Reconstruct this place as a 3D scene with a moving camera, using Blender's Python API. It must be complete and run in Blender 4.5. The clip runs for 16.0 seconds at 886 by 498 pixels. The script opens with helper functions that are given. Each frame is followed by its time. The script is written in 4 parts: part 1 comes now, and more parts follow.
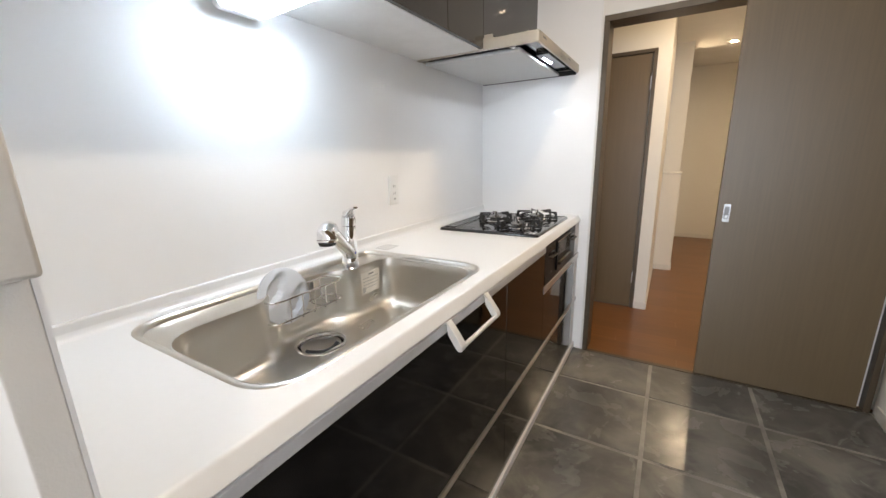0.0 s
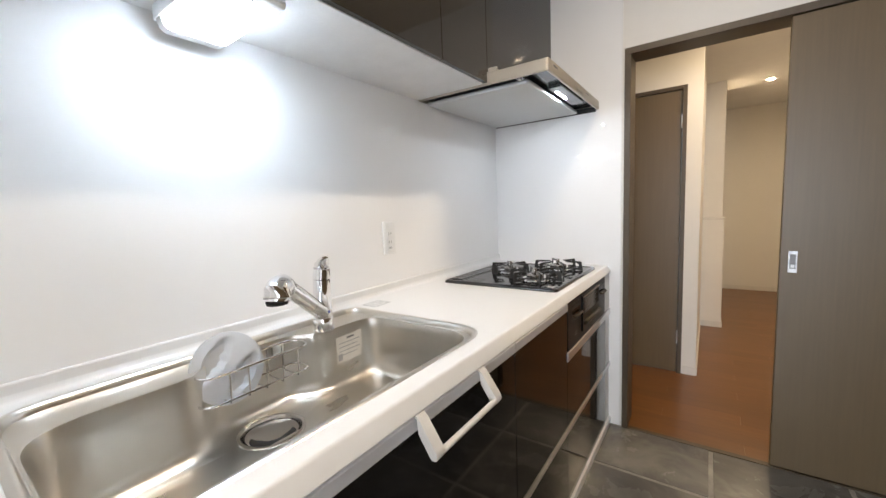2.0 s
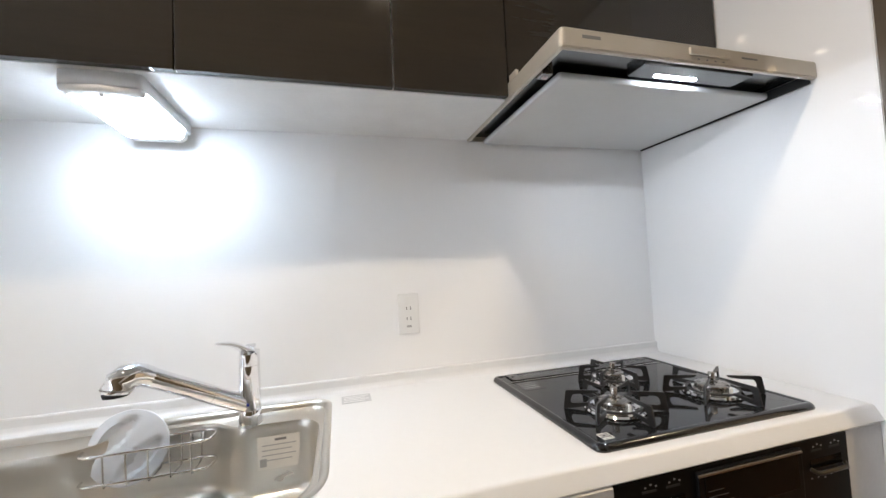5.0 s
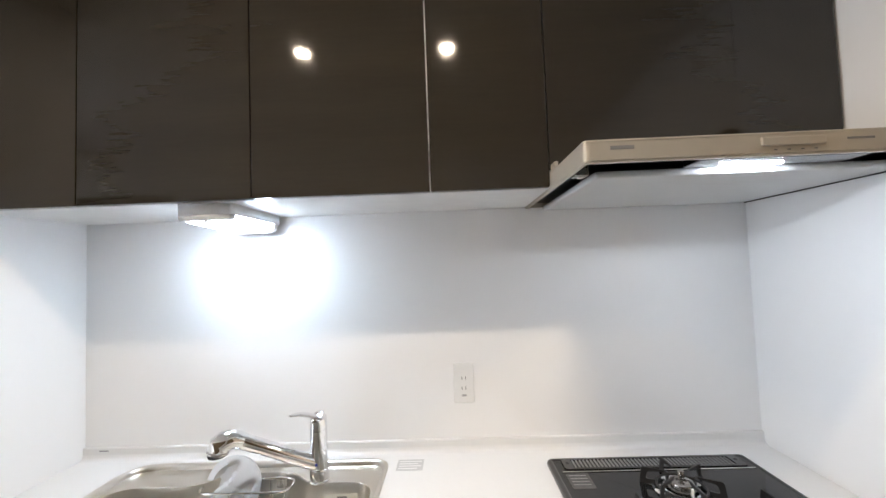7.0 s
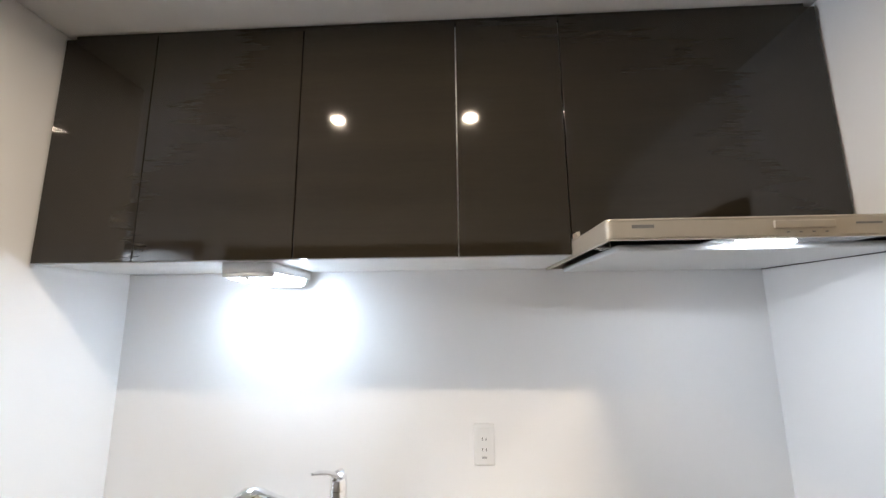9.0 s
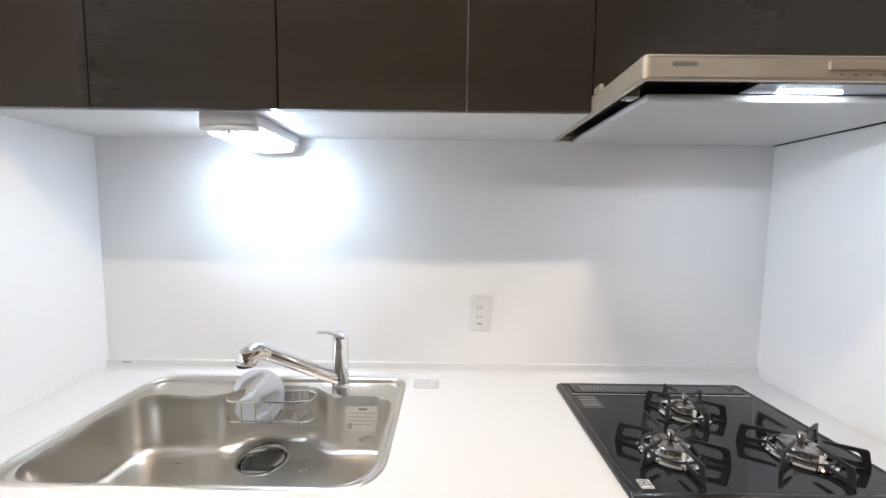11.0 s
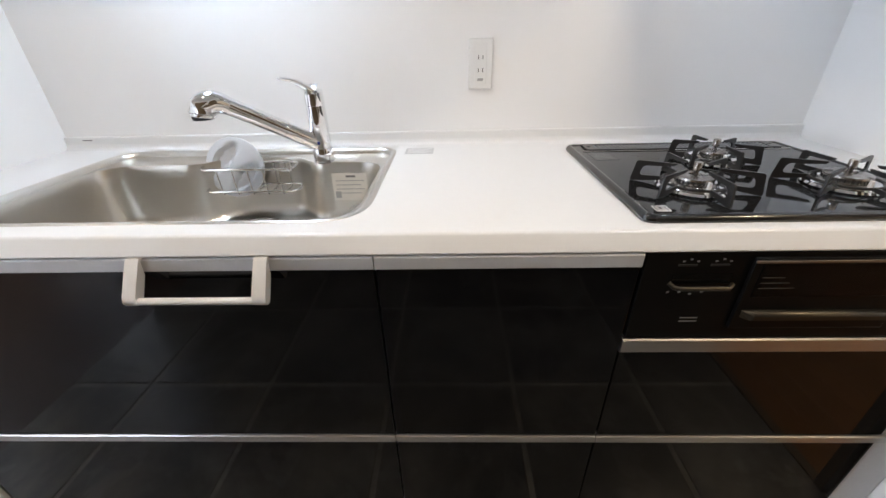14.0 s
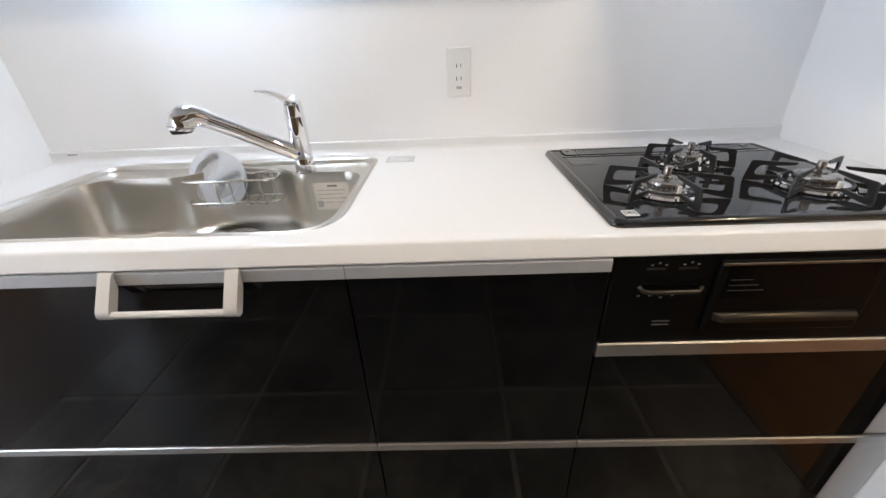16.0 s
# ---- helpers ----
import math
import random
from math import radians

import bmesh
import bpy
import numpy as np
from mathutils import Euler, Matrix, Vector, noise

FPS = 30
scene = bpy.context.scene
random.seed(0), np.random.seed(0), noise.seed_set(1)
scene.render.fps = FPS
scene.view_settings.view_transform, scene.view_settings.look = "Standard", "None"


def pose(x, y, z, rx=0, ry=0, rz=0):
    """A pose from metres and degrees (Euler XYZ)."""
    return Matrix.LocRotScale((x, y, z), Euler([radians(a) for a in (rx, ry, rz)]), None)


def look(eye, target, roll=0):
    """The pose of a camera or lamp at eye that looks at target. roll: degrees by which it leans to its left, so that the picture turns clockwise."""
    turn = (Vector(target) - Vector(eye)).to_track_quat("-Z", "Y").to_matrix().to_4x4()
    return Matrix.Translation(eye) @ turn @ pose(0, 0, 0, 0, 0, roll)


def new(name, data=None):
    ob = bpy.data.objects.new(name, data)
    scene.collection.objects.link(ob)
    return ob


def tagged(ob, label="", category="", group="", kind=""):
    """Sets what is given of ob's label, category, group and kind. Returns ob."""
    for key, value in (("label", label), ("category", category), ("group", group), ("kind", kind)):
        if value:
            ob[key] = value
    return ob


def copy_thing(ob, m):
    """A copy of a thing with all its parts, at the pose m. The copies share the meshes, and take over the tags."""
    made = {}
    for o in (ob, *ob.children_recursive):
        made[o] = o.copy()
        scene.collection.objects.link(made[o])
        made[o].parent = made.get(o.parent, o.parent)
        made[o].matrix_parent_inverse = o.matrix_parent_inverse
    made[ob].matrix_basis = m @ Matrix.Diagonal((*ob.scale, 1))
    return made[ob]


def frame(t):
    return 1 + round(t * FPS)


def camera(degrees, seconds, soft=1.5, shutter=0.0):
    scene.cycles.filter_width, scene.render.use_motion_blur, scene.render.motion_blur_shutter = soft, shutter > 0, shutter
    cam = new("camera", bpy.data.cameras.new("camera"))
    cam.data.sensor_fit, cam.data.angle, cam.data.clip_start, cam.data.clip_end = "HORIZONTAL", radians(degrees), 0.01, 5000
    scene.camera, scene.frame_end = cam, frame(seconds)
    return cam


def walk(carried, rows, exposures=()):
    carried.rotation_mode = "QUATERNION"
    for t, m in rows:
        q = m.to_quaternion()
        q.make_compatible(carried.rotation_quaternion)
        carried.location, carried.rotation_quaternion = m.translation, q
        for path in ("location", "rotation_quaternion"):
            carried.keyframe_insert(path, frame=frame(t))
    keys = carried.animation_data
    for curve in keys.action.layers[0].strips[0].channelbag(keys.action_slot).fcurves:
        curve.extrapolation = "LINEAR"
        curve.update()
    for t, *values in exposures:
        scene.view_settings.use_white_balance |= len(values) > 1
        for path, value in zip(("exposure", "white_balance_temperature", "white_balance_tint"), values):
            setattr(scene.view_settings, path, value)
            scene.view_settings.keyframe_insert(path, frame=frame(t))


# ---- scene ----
cam = camera(98.8, 16.0)
PATH = [
    (0, (1.11, -0.087, 1.221), (0.114, 1.581, 0.746), -1.4),
    (0.5, (1.094, -0.07, 1.22), (0.101, 1.616, 0.806), -1.0),
    (1, (1.071, -0.032, 1.222), (0.076, 1.674, 0.906), -1.1),
    (1.5, (1.073, 0.065, 1.204), (0.004, 1.737, 0.962), -1.5),
    (2, (1.081, 0.179, 1.181), (-0.063, 1.806, 0.974), -2.3),
    (2.5, (1.077, 0.318, 1.181), (-0.166, 1.875, 1.001), -2.0),
    (3, (1.126, 0.463, 1.178), (-0.299, 1.864, 1.087), -1.9),
    (3.5, (1.199, 0.621, 1.208), (-0.416, 1.8, 1.172), -0.9),
    (3.7, (1.21, 0.685, 1.203), (-0.463, 1.781, 1.206), -0.6),
    (5.8, (1.281, 1.272, 1.276), (-0.70, 1.469, 1.337), -3.4),
    (6, (1.285, 1.292, 1.305), (-0.712, 1.41, 1.350), -2.9),
    (6.5, (1.294, 1.312, 1.403), (-0.705, 1.291, 1.440), -1.4),
    (7, (1.325, 1.302, 1.474), (-0.672, 1.255, 1.565), -2.1),
    (7.5, (1.360, 1.297, 1.523), (-0.631, 1.241, 1.699), -1.0),
    (8, (1.371, 1.281, 1.575), (-0.608, 1.205, 1.852), -0.9),
    (8.2, (1.388, 1.277, 1.571), (-0.581, 1.182, 1.907), -0.6),
    (10.3, (1.372, 1.232, 1.44), (-0.625, 1.171, 1.526), -0.3),
    (10.5, (1.351, 1.23, 1.437), (-0.649, 1.181, 1.424), -0.1),
    (11, (1.32, 1.201, 1.406), (-0.673, 1.191, 1.237), 0.6),
    (11.5, (1.29, 1.187, 1.391), (-0.674, 1.245, 1.016), 1.2),
    (12, (1.272, 1.199, 1.337), (-0.663, 1.202, 0.834), 0.4),
    (12.5, (1.248, 1.224, 1.277), (-0.639, 1.22, 0.616), -0.7),
    (13, (1.233, 1.235, 1.219), (-0.595, 1.226, 0.408), -0.6),
    (13.5, (1.226, 1.239, 1.171), (-0.554, 1.211, 0.26), -0.9),
    (14, (1.225, 1.239, 1.14), (-0.524, 1.189, 0.172), -1.4),
    (14.5, (1.228, 1.246, 1.115), (-0.488, 1.199, 0.089), -1.5),
    (15, (1.227, 1.248, 1.104), (-0.466, 1.204, 0.039), -2.0),
    (15.5, (1.226, 1.259, 1.114), (-0.485, 1.206, 0.079), -2.3),
    (16, (1.226, 1.292, 1.146), (-0.535, 1.241, 0.201), -2.5),
]
walk(cam, [(t, look(eye, target, roll)) for t, eye, target, roll in PATH],
     exposures=((0, 0.17, 6340, 13), (4, 0.16, 6250, 13), (6, 0.16, 6150, 13), (8, 0.26, 6190, 13), (10.5, 0.26, 6090, 13), (13, 0.10, 6010, 13), (16, 0.16, 5980, 13)))

# ---- world and lights ----
world = bpy.data.worlds.new("world")
scene.world = world
world.use_nodes = True
sky = world.node_tree.nodes.new("ShaderNodeTexSky")
sky.sky_type, sky.sun_disc = "NISHITA", False
sky.sun_elevation, sky.sun_rotation = radians(38), radians(100)
world.node_tree.links.new(sky.outputs[0], world.node_tree.nodes["Background"].inputs[0])
world.node_tree.nodes["Background"].inputs[1].default_value = 0.1

sun = new("sun", bpy.data.lights.new("sun", "SUN"))
sun.data.energy, sun.data.angle, sun.data.color = 2.5, radians(0.5), (1, 0.95, 0.88)
sun.matrix_world = look((8, -4, 6), (3.0, -1.2, 0.5))

# daylight that enters by the window of the next room
daylight = new("window_daylight", bpy.data.lights.new("window_daylight", "AREA"))
daylight.data.shape, daylight.data.size, daylight.data.size_y = "RECTANGLE", 1.1, 1.2
daylight.data.energy, daylight.data.color = 260, (0.78, 0.88, 1.0)
daylight.matrix_world = look((4.3, -1.1, 1.55), (2.0, -1.1, 0.9))

# unseen fill lamp added in the living room, through the opening behind the start
living = new("living_room_fill", bpy.data.lights.new("living_room_fill", "AREA"))
living.data.shape, living.data.size, living.data.size_y = "RECTANGLE", 1.2, 1.75
living.data.energy, living.data.color = 140, (0.82, 0.91, 1.0)
living.matrix_world = look((1.75, -4.47, 1.20), (1.60, 2.0, 1.05))

LED_STRENGTH, HOOD_STRENGTH, DOWN_STRENGTH, HALL_STRENGTH = 33.0, 500.0, 1180.0, 2100.0
WARM, COOL = (1.0, 0.81, 0.575), (0.76, 0.895, 1.0)

# ---- materials ----


def material(name, colour, rough=0.5, metal=0.0, second=None, scale=8.0, stretch=(1, 1, 1), amount=0.5,
             bump=0.0, bump_scale=80.0, coat=0.0, per_piece=0.0, rough_var=0.0, aniso=0.0, spec=0.5):
    """Principled surface: two colours mixed by noise at two sizes, fine relief, uneven gloss."""
    m = bpy.data.materials.new(name)
    m.use_nodes = True
    nt = m.node_tree
    b = nt.nodes["Principled BSDF"]
    b.inputs["Roughness"].default_value, b.inputs["Metallic"].default_value = rough, metal
    b.inputs["Coat Weight"].default_value, b.inputs["Coat Roughness"].default_value = coat, 0.04
    if aniso:
        b.inputs["Anisotropic"].default_value = aniso
    b.inputs["Specular IOR Level"].default_value = spec
    second = second or tuple(c * 0.88 for c in colour)
    mp = nt.nodes.new("ShaderNodeMapping")
    mp.inputs["Scale"].default_value = stretch
    geo = nt.nodes.new("ShaderNodeNewGeometry")
    nt.links.new(geo.outputs["Position"], mp.inputs["Vector"])
    big, fine = nt.nodes.new("ShaderNodeTexNoise"), nt.nodes.new("ShaderNodeTexNoise")
    big.inputs["Scale"].default_value, big.inputs["Detail"].default_value = scale, 5
    fine.inputs["Scale"].default_value, fine.inputs["Detail"].default_value = scale * 9, 4
    mix, ramp = nt.nodes.new("ShaderNodeMix"), nt.nodes.new("ShaderNodeMath")
    add = nt.nodes.new("ShaderNodeMath")
    for n in (big, fine):
        nt.links.new(mp.outputs[0], n.inputs["Vector"])
    add.operation, ramp.operation = "MULTIPLY_ADD", "MULTIPLY_ADD"
    nt.links.new(fine.outputs[0], add.inputs[0])
    add.inputs[1].default_value = 0.45
    nt.links.new(big.outputs[0], add.inputs[2])
    nt.links.new(add.outputs[0], ramp.inputs[0])
    ramp.inputs[1].default_value, ramp.inputs[2].default_value = amount * 2.6, 0.5 - amount * 2.6 * 0.72
    ramp.use_clamp = True
    mix.data_type = "RGBA"
    nt.links.new(ramp.outputs[0], mix.inputs["Factor"])
    mix.inputs["A"].default_value, mix.inputs["B"].default_value = (*colour, 1), (*second, 1)
    out = mix.outputs["Result"]
    if per_piece:
        info, hsv, rng = nt.nodes.new("ShaderNodeObjectInfo"), nt.nodes.new("ShaderNodeHueSaturation"), nt.nodes.new("ShaderNodeMapRange")
        rng.inputs["To Min"].default_value, rng.inputs["To Max"].default_value = 1 - per_piece, 1 + per_piece
        nt.links.new(info.outputs["Random"], rng.inputs["Value"])
        nt.links.new(rng.outputs[0], hsv.inputs["Value"])
        nt.links.new(out, hsv.inputs["Color"])
        out = hsv.outputs[0]
    nt.links.new(out, b.inputs["Base Color"])
    if rough_var:
        rr = nt.nodes.new("ShaderNodeMapRange")
        rr.inputs["To Min"].default_value, rr.inputs["To Max"].default_value = max(0.0, rough - rough_var), rough + rough_var
        nt.links.new(big.outputs[0], rr.inputs["Value"])
        nt.links.new(rr.outputs[0], b.inputs["Roughness"])
    if bump:
        bn, bp = nt.nodes.new("ShaderNodeTexNoise"), nt.nodes.new("ShaderNodeBump")
        bn.inputs["Scale"].default_value, bn.inputs["Detail"].default_value = bump_scale, 4
        nt.links.new(mp.outputs[0], bn.inputs["Vector"])
        bp.inputs["Strength"].default_value, bp.inputs["Distance"].default_value = bump, 0.002
        nt.links.new(bn.outputs[0], bp.inputs["Height"])
        nt.links.new(bp.outputs[0], b.inputs["Normal"])
    return m


def emitter(name, colour, strength):
    m = bpy.data.materials.new(name)
    m.use_nodes = True
    b = m.node_tree.nodes["Principled BSDF"]
    b.inputs["Base Color"].default_value = (0.8, 0.8, 0.8, 1)
    b.inputs["Emission Color"].default_value = (*colour, 1)
    b.inputs["Emission Strength"].default_value = strength
    return m


M = dict(
    paper=material("white wallpaper", (0.80, 0.78, 0.74), 0.75, second=(0.76, 0.74, 0.70), scale=3, bump=0.25, bump_scale=350),
    ceiling=material("ceiling paper", (0.80, 0.79, 0.77), 0.8, scale=2, bump=0.2, bump_scale=300),
    panel=material("glossy white wall panel", (0.885, 0.885, 0.885), 0.03, second=(0.87, 0.87, 0.87), scale=2, spec=0.5),
    counter=material("white solid-surface worktop", (0.77, 0.77, 0.765), 0.28, second=(0.75, 0.75, 0.745), scale=60, bump=0.02, bump_scale=500),
    steel=material("brushed stainless steel", (0.69, 0.665, 0.62), 0.29, 1.0, second=(0.645, 0.615, 0.565), scale=4, stretch=(2, 1, 2), amount=0.35, rough_var=0.04),
    rimsteel=material("polished steel rim", (0.72, 0.71, 0.69), 0.16, 1.0, scale=20, rough_var=0.04),
    chrome=material("chrome", (0.85, 0.85, 0.86), 0.045, 1.0, second=(0.82, 0.82, 0.83), scale=30),
    wire=material("chromed wire", (0.75, 0.74, 0.72), 0.12, 1.0, scale=40),
    black=material("glossy black lacquer", (0.0026, 0.0026, 0.0034), 0.05, second=(0.0034, 0.0032, 0.0036), scale=3, spec=0.33, rough_var=0.015),
    darkwood=material("dark brown glossy wood grain", (0.0300, 0.0240, 0.0164), 0.06, second=(0.0135, 0.0116, 0.0085), scale=2.2, stretch=(1, 0.5, 6), amount=0.26, spec=0.5),
    doorwood=material("brown wood-grain door", (0.150, 0.104, 0.052), 0.40, second=(0.108, 0.075, 0.038), scale=7, stretch=(14, 14, 0.5), amount=0.32, bump=0.06, bump_scale=40),
    casing=material("dark brown door casing", (0.095, 0.068, 0.040), 0.45, second=(0.062, 0.045, 0.028), scale=6, stretch=(10, 10, 1), bump=0.05),
    alu=material("satin aluminium strip", (0.72, 0.72, 0.73), 0.32, 1.0, scale=10, stretch=(1, 1, 20), bump=0.03),
    pullgrey=material("satin grey metal", (0.42, 0.41, 0.39), 0.38, 0.9, scale=20),
    rail=material("pale grey drawer rail", (0.66, 0.67, 0.69), 0.35, 0.25, scale=20),
    champagne=material("champagne metallic hood paint", (0.56, 0.52, 0.45), 0.40, 0.55, second=(0.53, 0.49, 0.42), scale=30, bump=0.02, bump_scale=700),
    hoodgrey=material("pale grey enamel", (0.62, 0.63, 0.63), 0.38, second=(0.59, 0.60, 0.60), scale=12),
    hoodlip=material("mirror steel lip", (0.42, 0.42, 0.42), 0.14, 1.0, scale=12),
    hooddark=material("dark mirror steel", (0.20, 0.205, 0.205), 0.16, 1.0, scale=12),
    white=material("white plastic", (0.80, 0.80, 0.79), 0.35, second=(0.77, 0.77, 0.76), scale=25),
    whitemel=material("white melamine", (0.78, 0.78, 0.78), 0.4, scale=12),
    disc=material("pale grey plastic", (0.62, 0.64, 0.67), 0.30, second=(0.57, 0.59, 0.62), scale=30),
    towel=material("ivory plastic", (0.76, 0.74, 0.70), 0.38, scale=30),
    lamp=material("grey-white lamp housing", (0.88, 0.90, 0.93), 0.45, scale=30),
    rubber=material("black rubber", (0.012, 0.012, 0.012), 0.6, scale=40),
    hobtop=material("grey-black hob enamel", (0.008, 0.0083, 0.0092), 0.06, second=(0.015, 0.0155, 0.017), scale=900, amount=0.8, spec=0.48),
    hobrim=material("black hob rim", (0.010, 0.010, 0.011), 0.16, scale=30, coat=0.4),
    iron=material("black cast iron", (0.012, 0.012, 0.013), 0.42, second=(0.020, 0.019, 0.018), scale=60, bump=0.25, bump_scale=300),
    burner=material("worn burner metal", (0.48, 0.46, 0.44), 0.24, 0.95, second=(0.20, 0.185, 0.17), scale=60, amount=0.7, bump=0.06),
    ventmetal=material("grey vent metal", (0.22, 0.22, 0.225), 0.35, 0.0, scale=40),
    grillblack=material("satin black grill front", (0.0042, 0.0042, 0.0042), 0.30, second=(0.0055, 0.005, 0.0048), scale=10, spec=0.16),
    grillglass=material("dark grill glass", (0.005, 0.005, 0.005), 0.10, scale=10, spec=0.15),
    bronze=material("dark champagne trim", (0.088, 0.077, 0.060), 0.36, 0.9, scale=30),
    brasstrim=material("pale brass trim", (0.34, 0.29, 0.22), 0.32, 1.0, scale=30),
    grout=material("pale floor joint", (0.38, 0.36, 0.32), 0.45, second=(0.17, 0.16, 0.145), scale=11, amount=0.85, bump=0.1),
    plank=material("reddish brown floorboard", (0.190, 0.080, 0.023), 0.28, second=(0.138, 0.055, 0.014), scale=5, stretch=(0.8, 12, 12), amount=0.55, bump=0.05, bump_scale=40, per_piece=0.12),
    board=material("dark brown floorboard", (0.085, 0.042, 0.020), 0.40, second=(0.060, 0.029, 0.013), scale=5, stretch=(12, 0.8, 12), amount=0.5, bump=0.05, bump_scale=40),
    base=material("white skirting", (0.76, 0.74, 0.70), 0.45, scale=20),
    print=material("grey print", (0.22, 0.22, 0.22), 0.5, scale=40),
    pale=material("pale print", (0.42, 0.42, 0.42), 0.45, scale=40),
    sticker=material("white paper label", (0.76, 0.74, 0.69), 0.55, scale=40),
    greysticker=material("grey foil label", (0.56, 0.56, 0.56), 0.4, scale=60),
    hobsticker=material("dark grey foil label", (0.085, 0.085, 0.085), 0.25, second=(0.055, 0.055, 0.055), scale=90, amount=0.8),
    blue=material("blue print", (0.03, 0.05, 0.35), 0.4, scale=40),
    slot=material("dark slot", (0.02, 0.02, 0.02), 0.6, scale=40),
    led=emitter("led diffuser", COOL, LED_STRENGTH),
    hoodled=emitter("hood lamp diffuser", (0.9, 0.96, 1.0), HOOD_STRENGTH),
    down=emitter("downlight lens", WARM, DOWN_STRENGTH),
    halldown=emitter("hall downlight lens", (1.0, 0.765, 0.47), HALL_STRENGTH),
)


def stone_tile():
    """Dark grey stone-look tile: warped clouds, pale veins and scuffs, uneven gloss."""
    m = material("grey stone-look floor tile", (0.5, 0.5, 0.5), 0.2, bump=0.08, bump_scale=30)
    nt = m.node_tree
    b = nt.nodes["Principled BSDF"]
    link = nt.links.new
    geo, info = nt.nodes.new("ShaderNodeNewGeometry"), nt.nodes.new("ShaderNodeObjectInfo")
    shift = nt.nodes.new("ShaderNodeVectorMath")
    shift.operation = "MULTIPLY_ADD"
    shift.inputs[1].default_value = (7.0, 5.0, 3.0)
    link(info.outputs["Random"], shift.inputs[0])
    link(geo.outputs["Position"], shift.inputs[2])

    def noise(scale, detail, rough, warp):
        n = nt.nodes.new("ShaderNodeTexNoise")
        n.inputs["Scale"].default_value, n.inputs["Detail"].default_value = scale, detail
        n.inputs["Roughness"].default_value, n.inputs["Distortion"].default_value = rough, warp
        link(shift.outputs[0], n.inputs["Vector"])
        return n.outputs[0]

    def ramp(value, *stops):
        r = nt.nodes.new("ShaderNodeValToRGB")
        while len(r.color_ramp.elements) < len(stops):
            r.color_ramp.elements.new(0.5)
        for e, (at, c) in zip(r.color_ramp.elements, stops):
            e.position, e.color = at, (*c, 1)
        link(value, r.inputs[0])
        return r.outputs[0]

    def mixed(kind, factor, a, c):
        x = nt.nodes.new("ShaderNodeMix")
        x.data_type, x.blend_type = "RGBA", kind
        for slot_name, v in (("Factor", factor), ("A", a), ("B", c)):
            if isinstance(v, float):
                x.inputs[slot_name].default_value = v
            elif isinstance(v, tuple):
                x.inputs[slot_name].default_value = (*v, 1)
            else:
                link(v, x.inputs[slot_name])
        return x.outputs["Result"]

    cloud = ramp(noise(3.0, 9, 0.60, 0.6), (0.32, (0.066, 0.066, 0.063)), (0.50, (0.132, 0.127, 0.117)), (0.66, (0.245, 0.231, 0.205)))
    vein = ramp(noise(1.6, 4, 0.50, 1.0), (0.470, (0.0, 0.0, 0.0)), (0.497, (0.38, 0.38, 0.38)), (0.524, (0.0, 0.0, 0.0)))
    scuff = ramp(noise(11.0, 8, 0.66, 0.8), (0.55, (0.0, 0.0, 0.0)), (0.74, (0.7, 0.7, 0.7)))
    colour = mixed("MIX", vein, cloud, (0.235, 0.225, 0.205))
    colour = mixed("MIX", scuff, colour, (0.215, 0.205, 0.188))
    link(colour, b.inputs["Base Color"])
    gloss = ramp(noise(5.0, 6, 0.6, 0.8), (0.35, (0.15, 0.15, 0.15)), (0.7, (0.34, 0.34, 0.34)))
    link(gloss, b.inputs["Roughness"])
    return m


M["tile"] = stone_tile()
pane = bpy.data.materials.new("window glass")
pane.use_nodes = True
pane.node_tree.nodes["Principled BSDF"].inputs["Transmission Weight"].default_value = 1.0
pane.node_tree.nodes["Principled BSDF"].inputs["Roughness"].default_value = 0.0
pane.node_tree.nodes["Principled BSDF"].inputs["IOR"].default_value = 1.45
M["glass"] = pane

# ---- shapes ----


def box(x0, x1, y0, y1, z0, z1, bevel=0.0, seg=2, bm=None):
    """A box between six planes, with rounded edges; into bm when given."""
    b = bmesh.new()
    bmesh.ops.create_cube(b, size=1.0)
    for v in b.verts:
        v.co = Vector(((x0 + x1) / 2 + v.co.x * (x1 - x0), (y0 + y1) / 2 + v.co.y * (y1 - y0), (z0 + z1) / 2 + v.co.z * (z1 - z0)))
    if bevel > 0:
        bmesh.ops.bevel(b, geom=b.edges[:], offset=bevel, segments=seg, affect="EDGES", profile=0.5)
        for f in sorted(b.faces, key=lambda q: -q.calc_area())[:6]:
            for e in f.edges:
                e.smooth = False
    if bm is None:
        return b
    merge(bm, b)
    return bm


def merge(bm, other):
    me = bpy.data.meshes.new("tmp")
    other.to_mesh(me)
    bm.from_mesh(me)
    bpy.data.meshes.remove(me)
    other.free()


def boxes(*specs, bevel=0.0, seg=2):
    bm = bmesh.new()
    for s in specs:
        box(*s, bevel=bevel, seg=seg, bm=bm)
    return bm


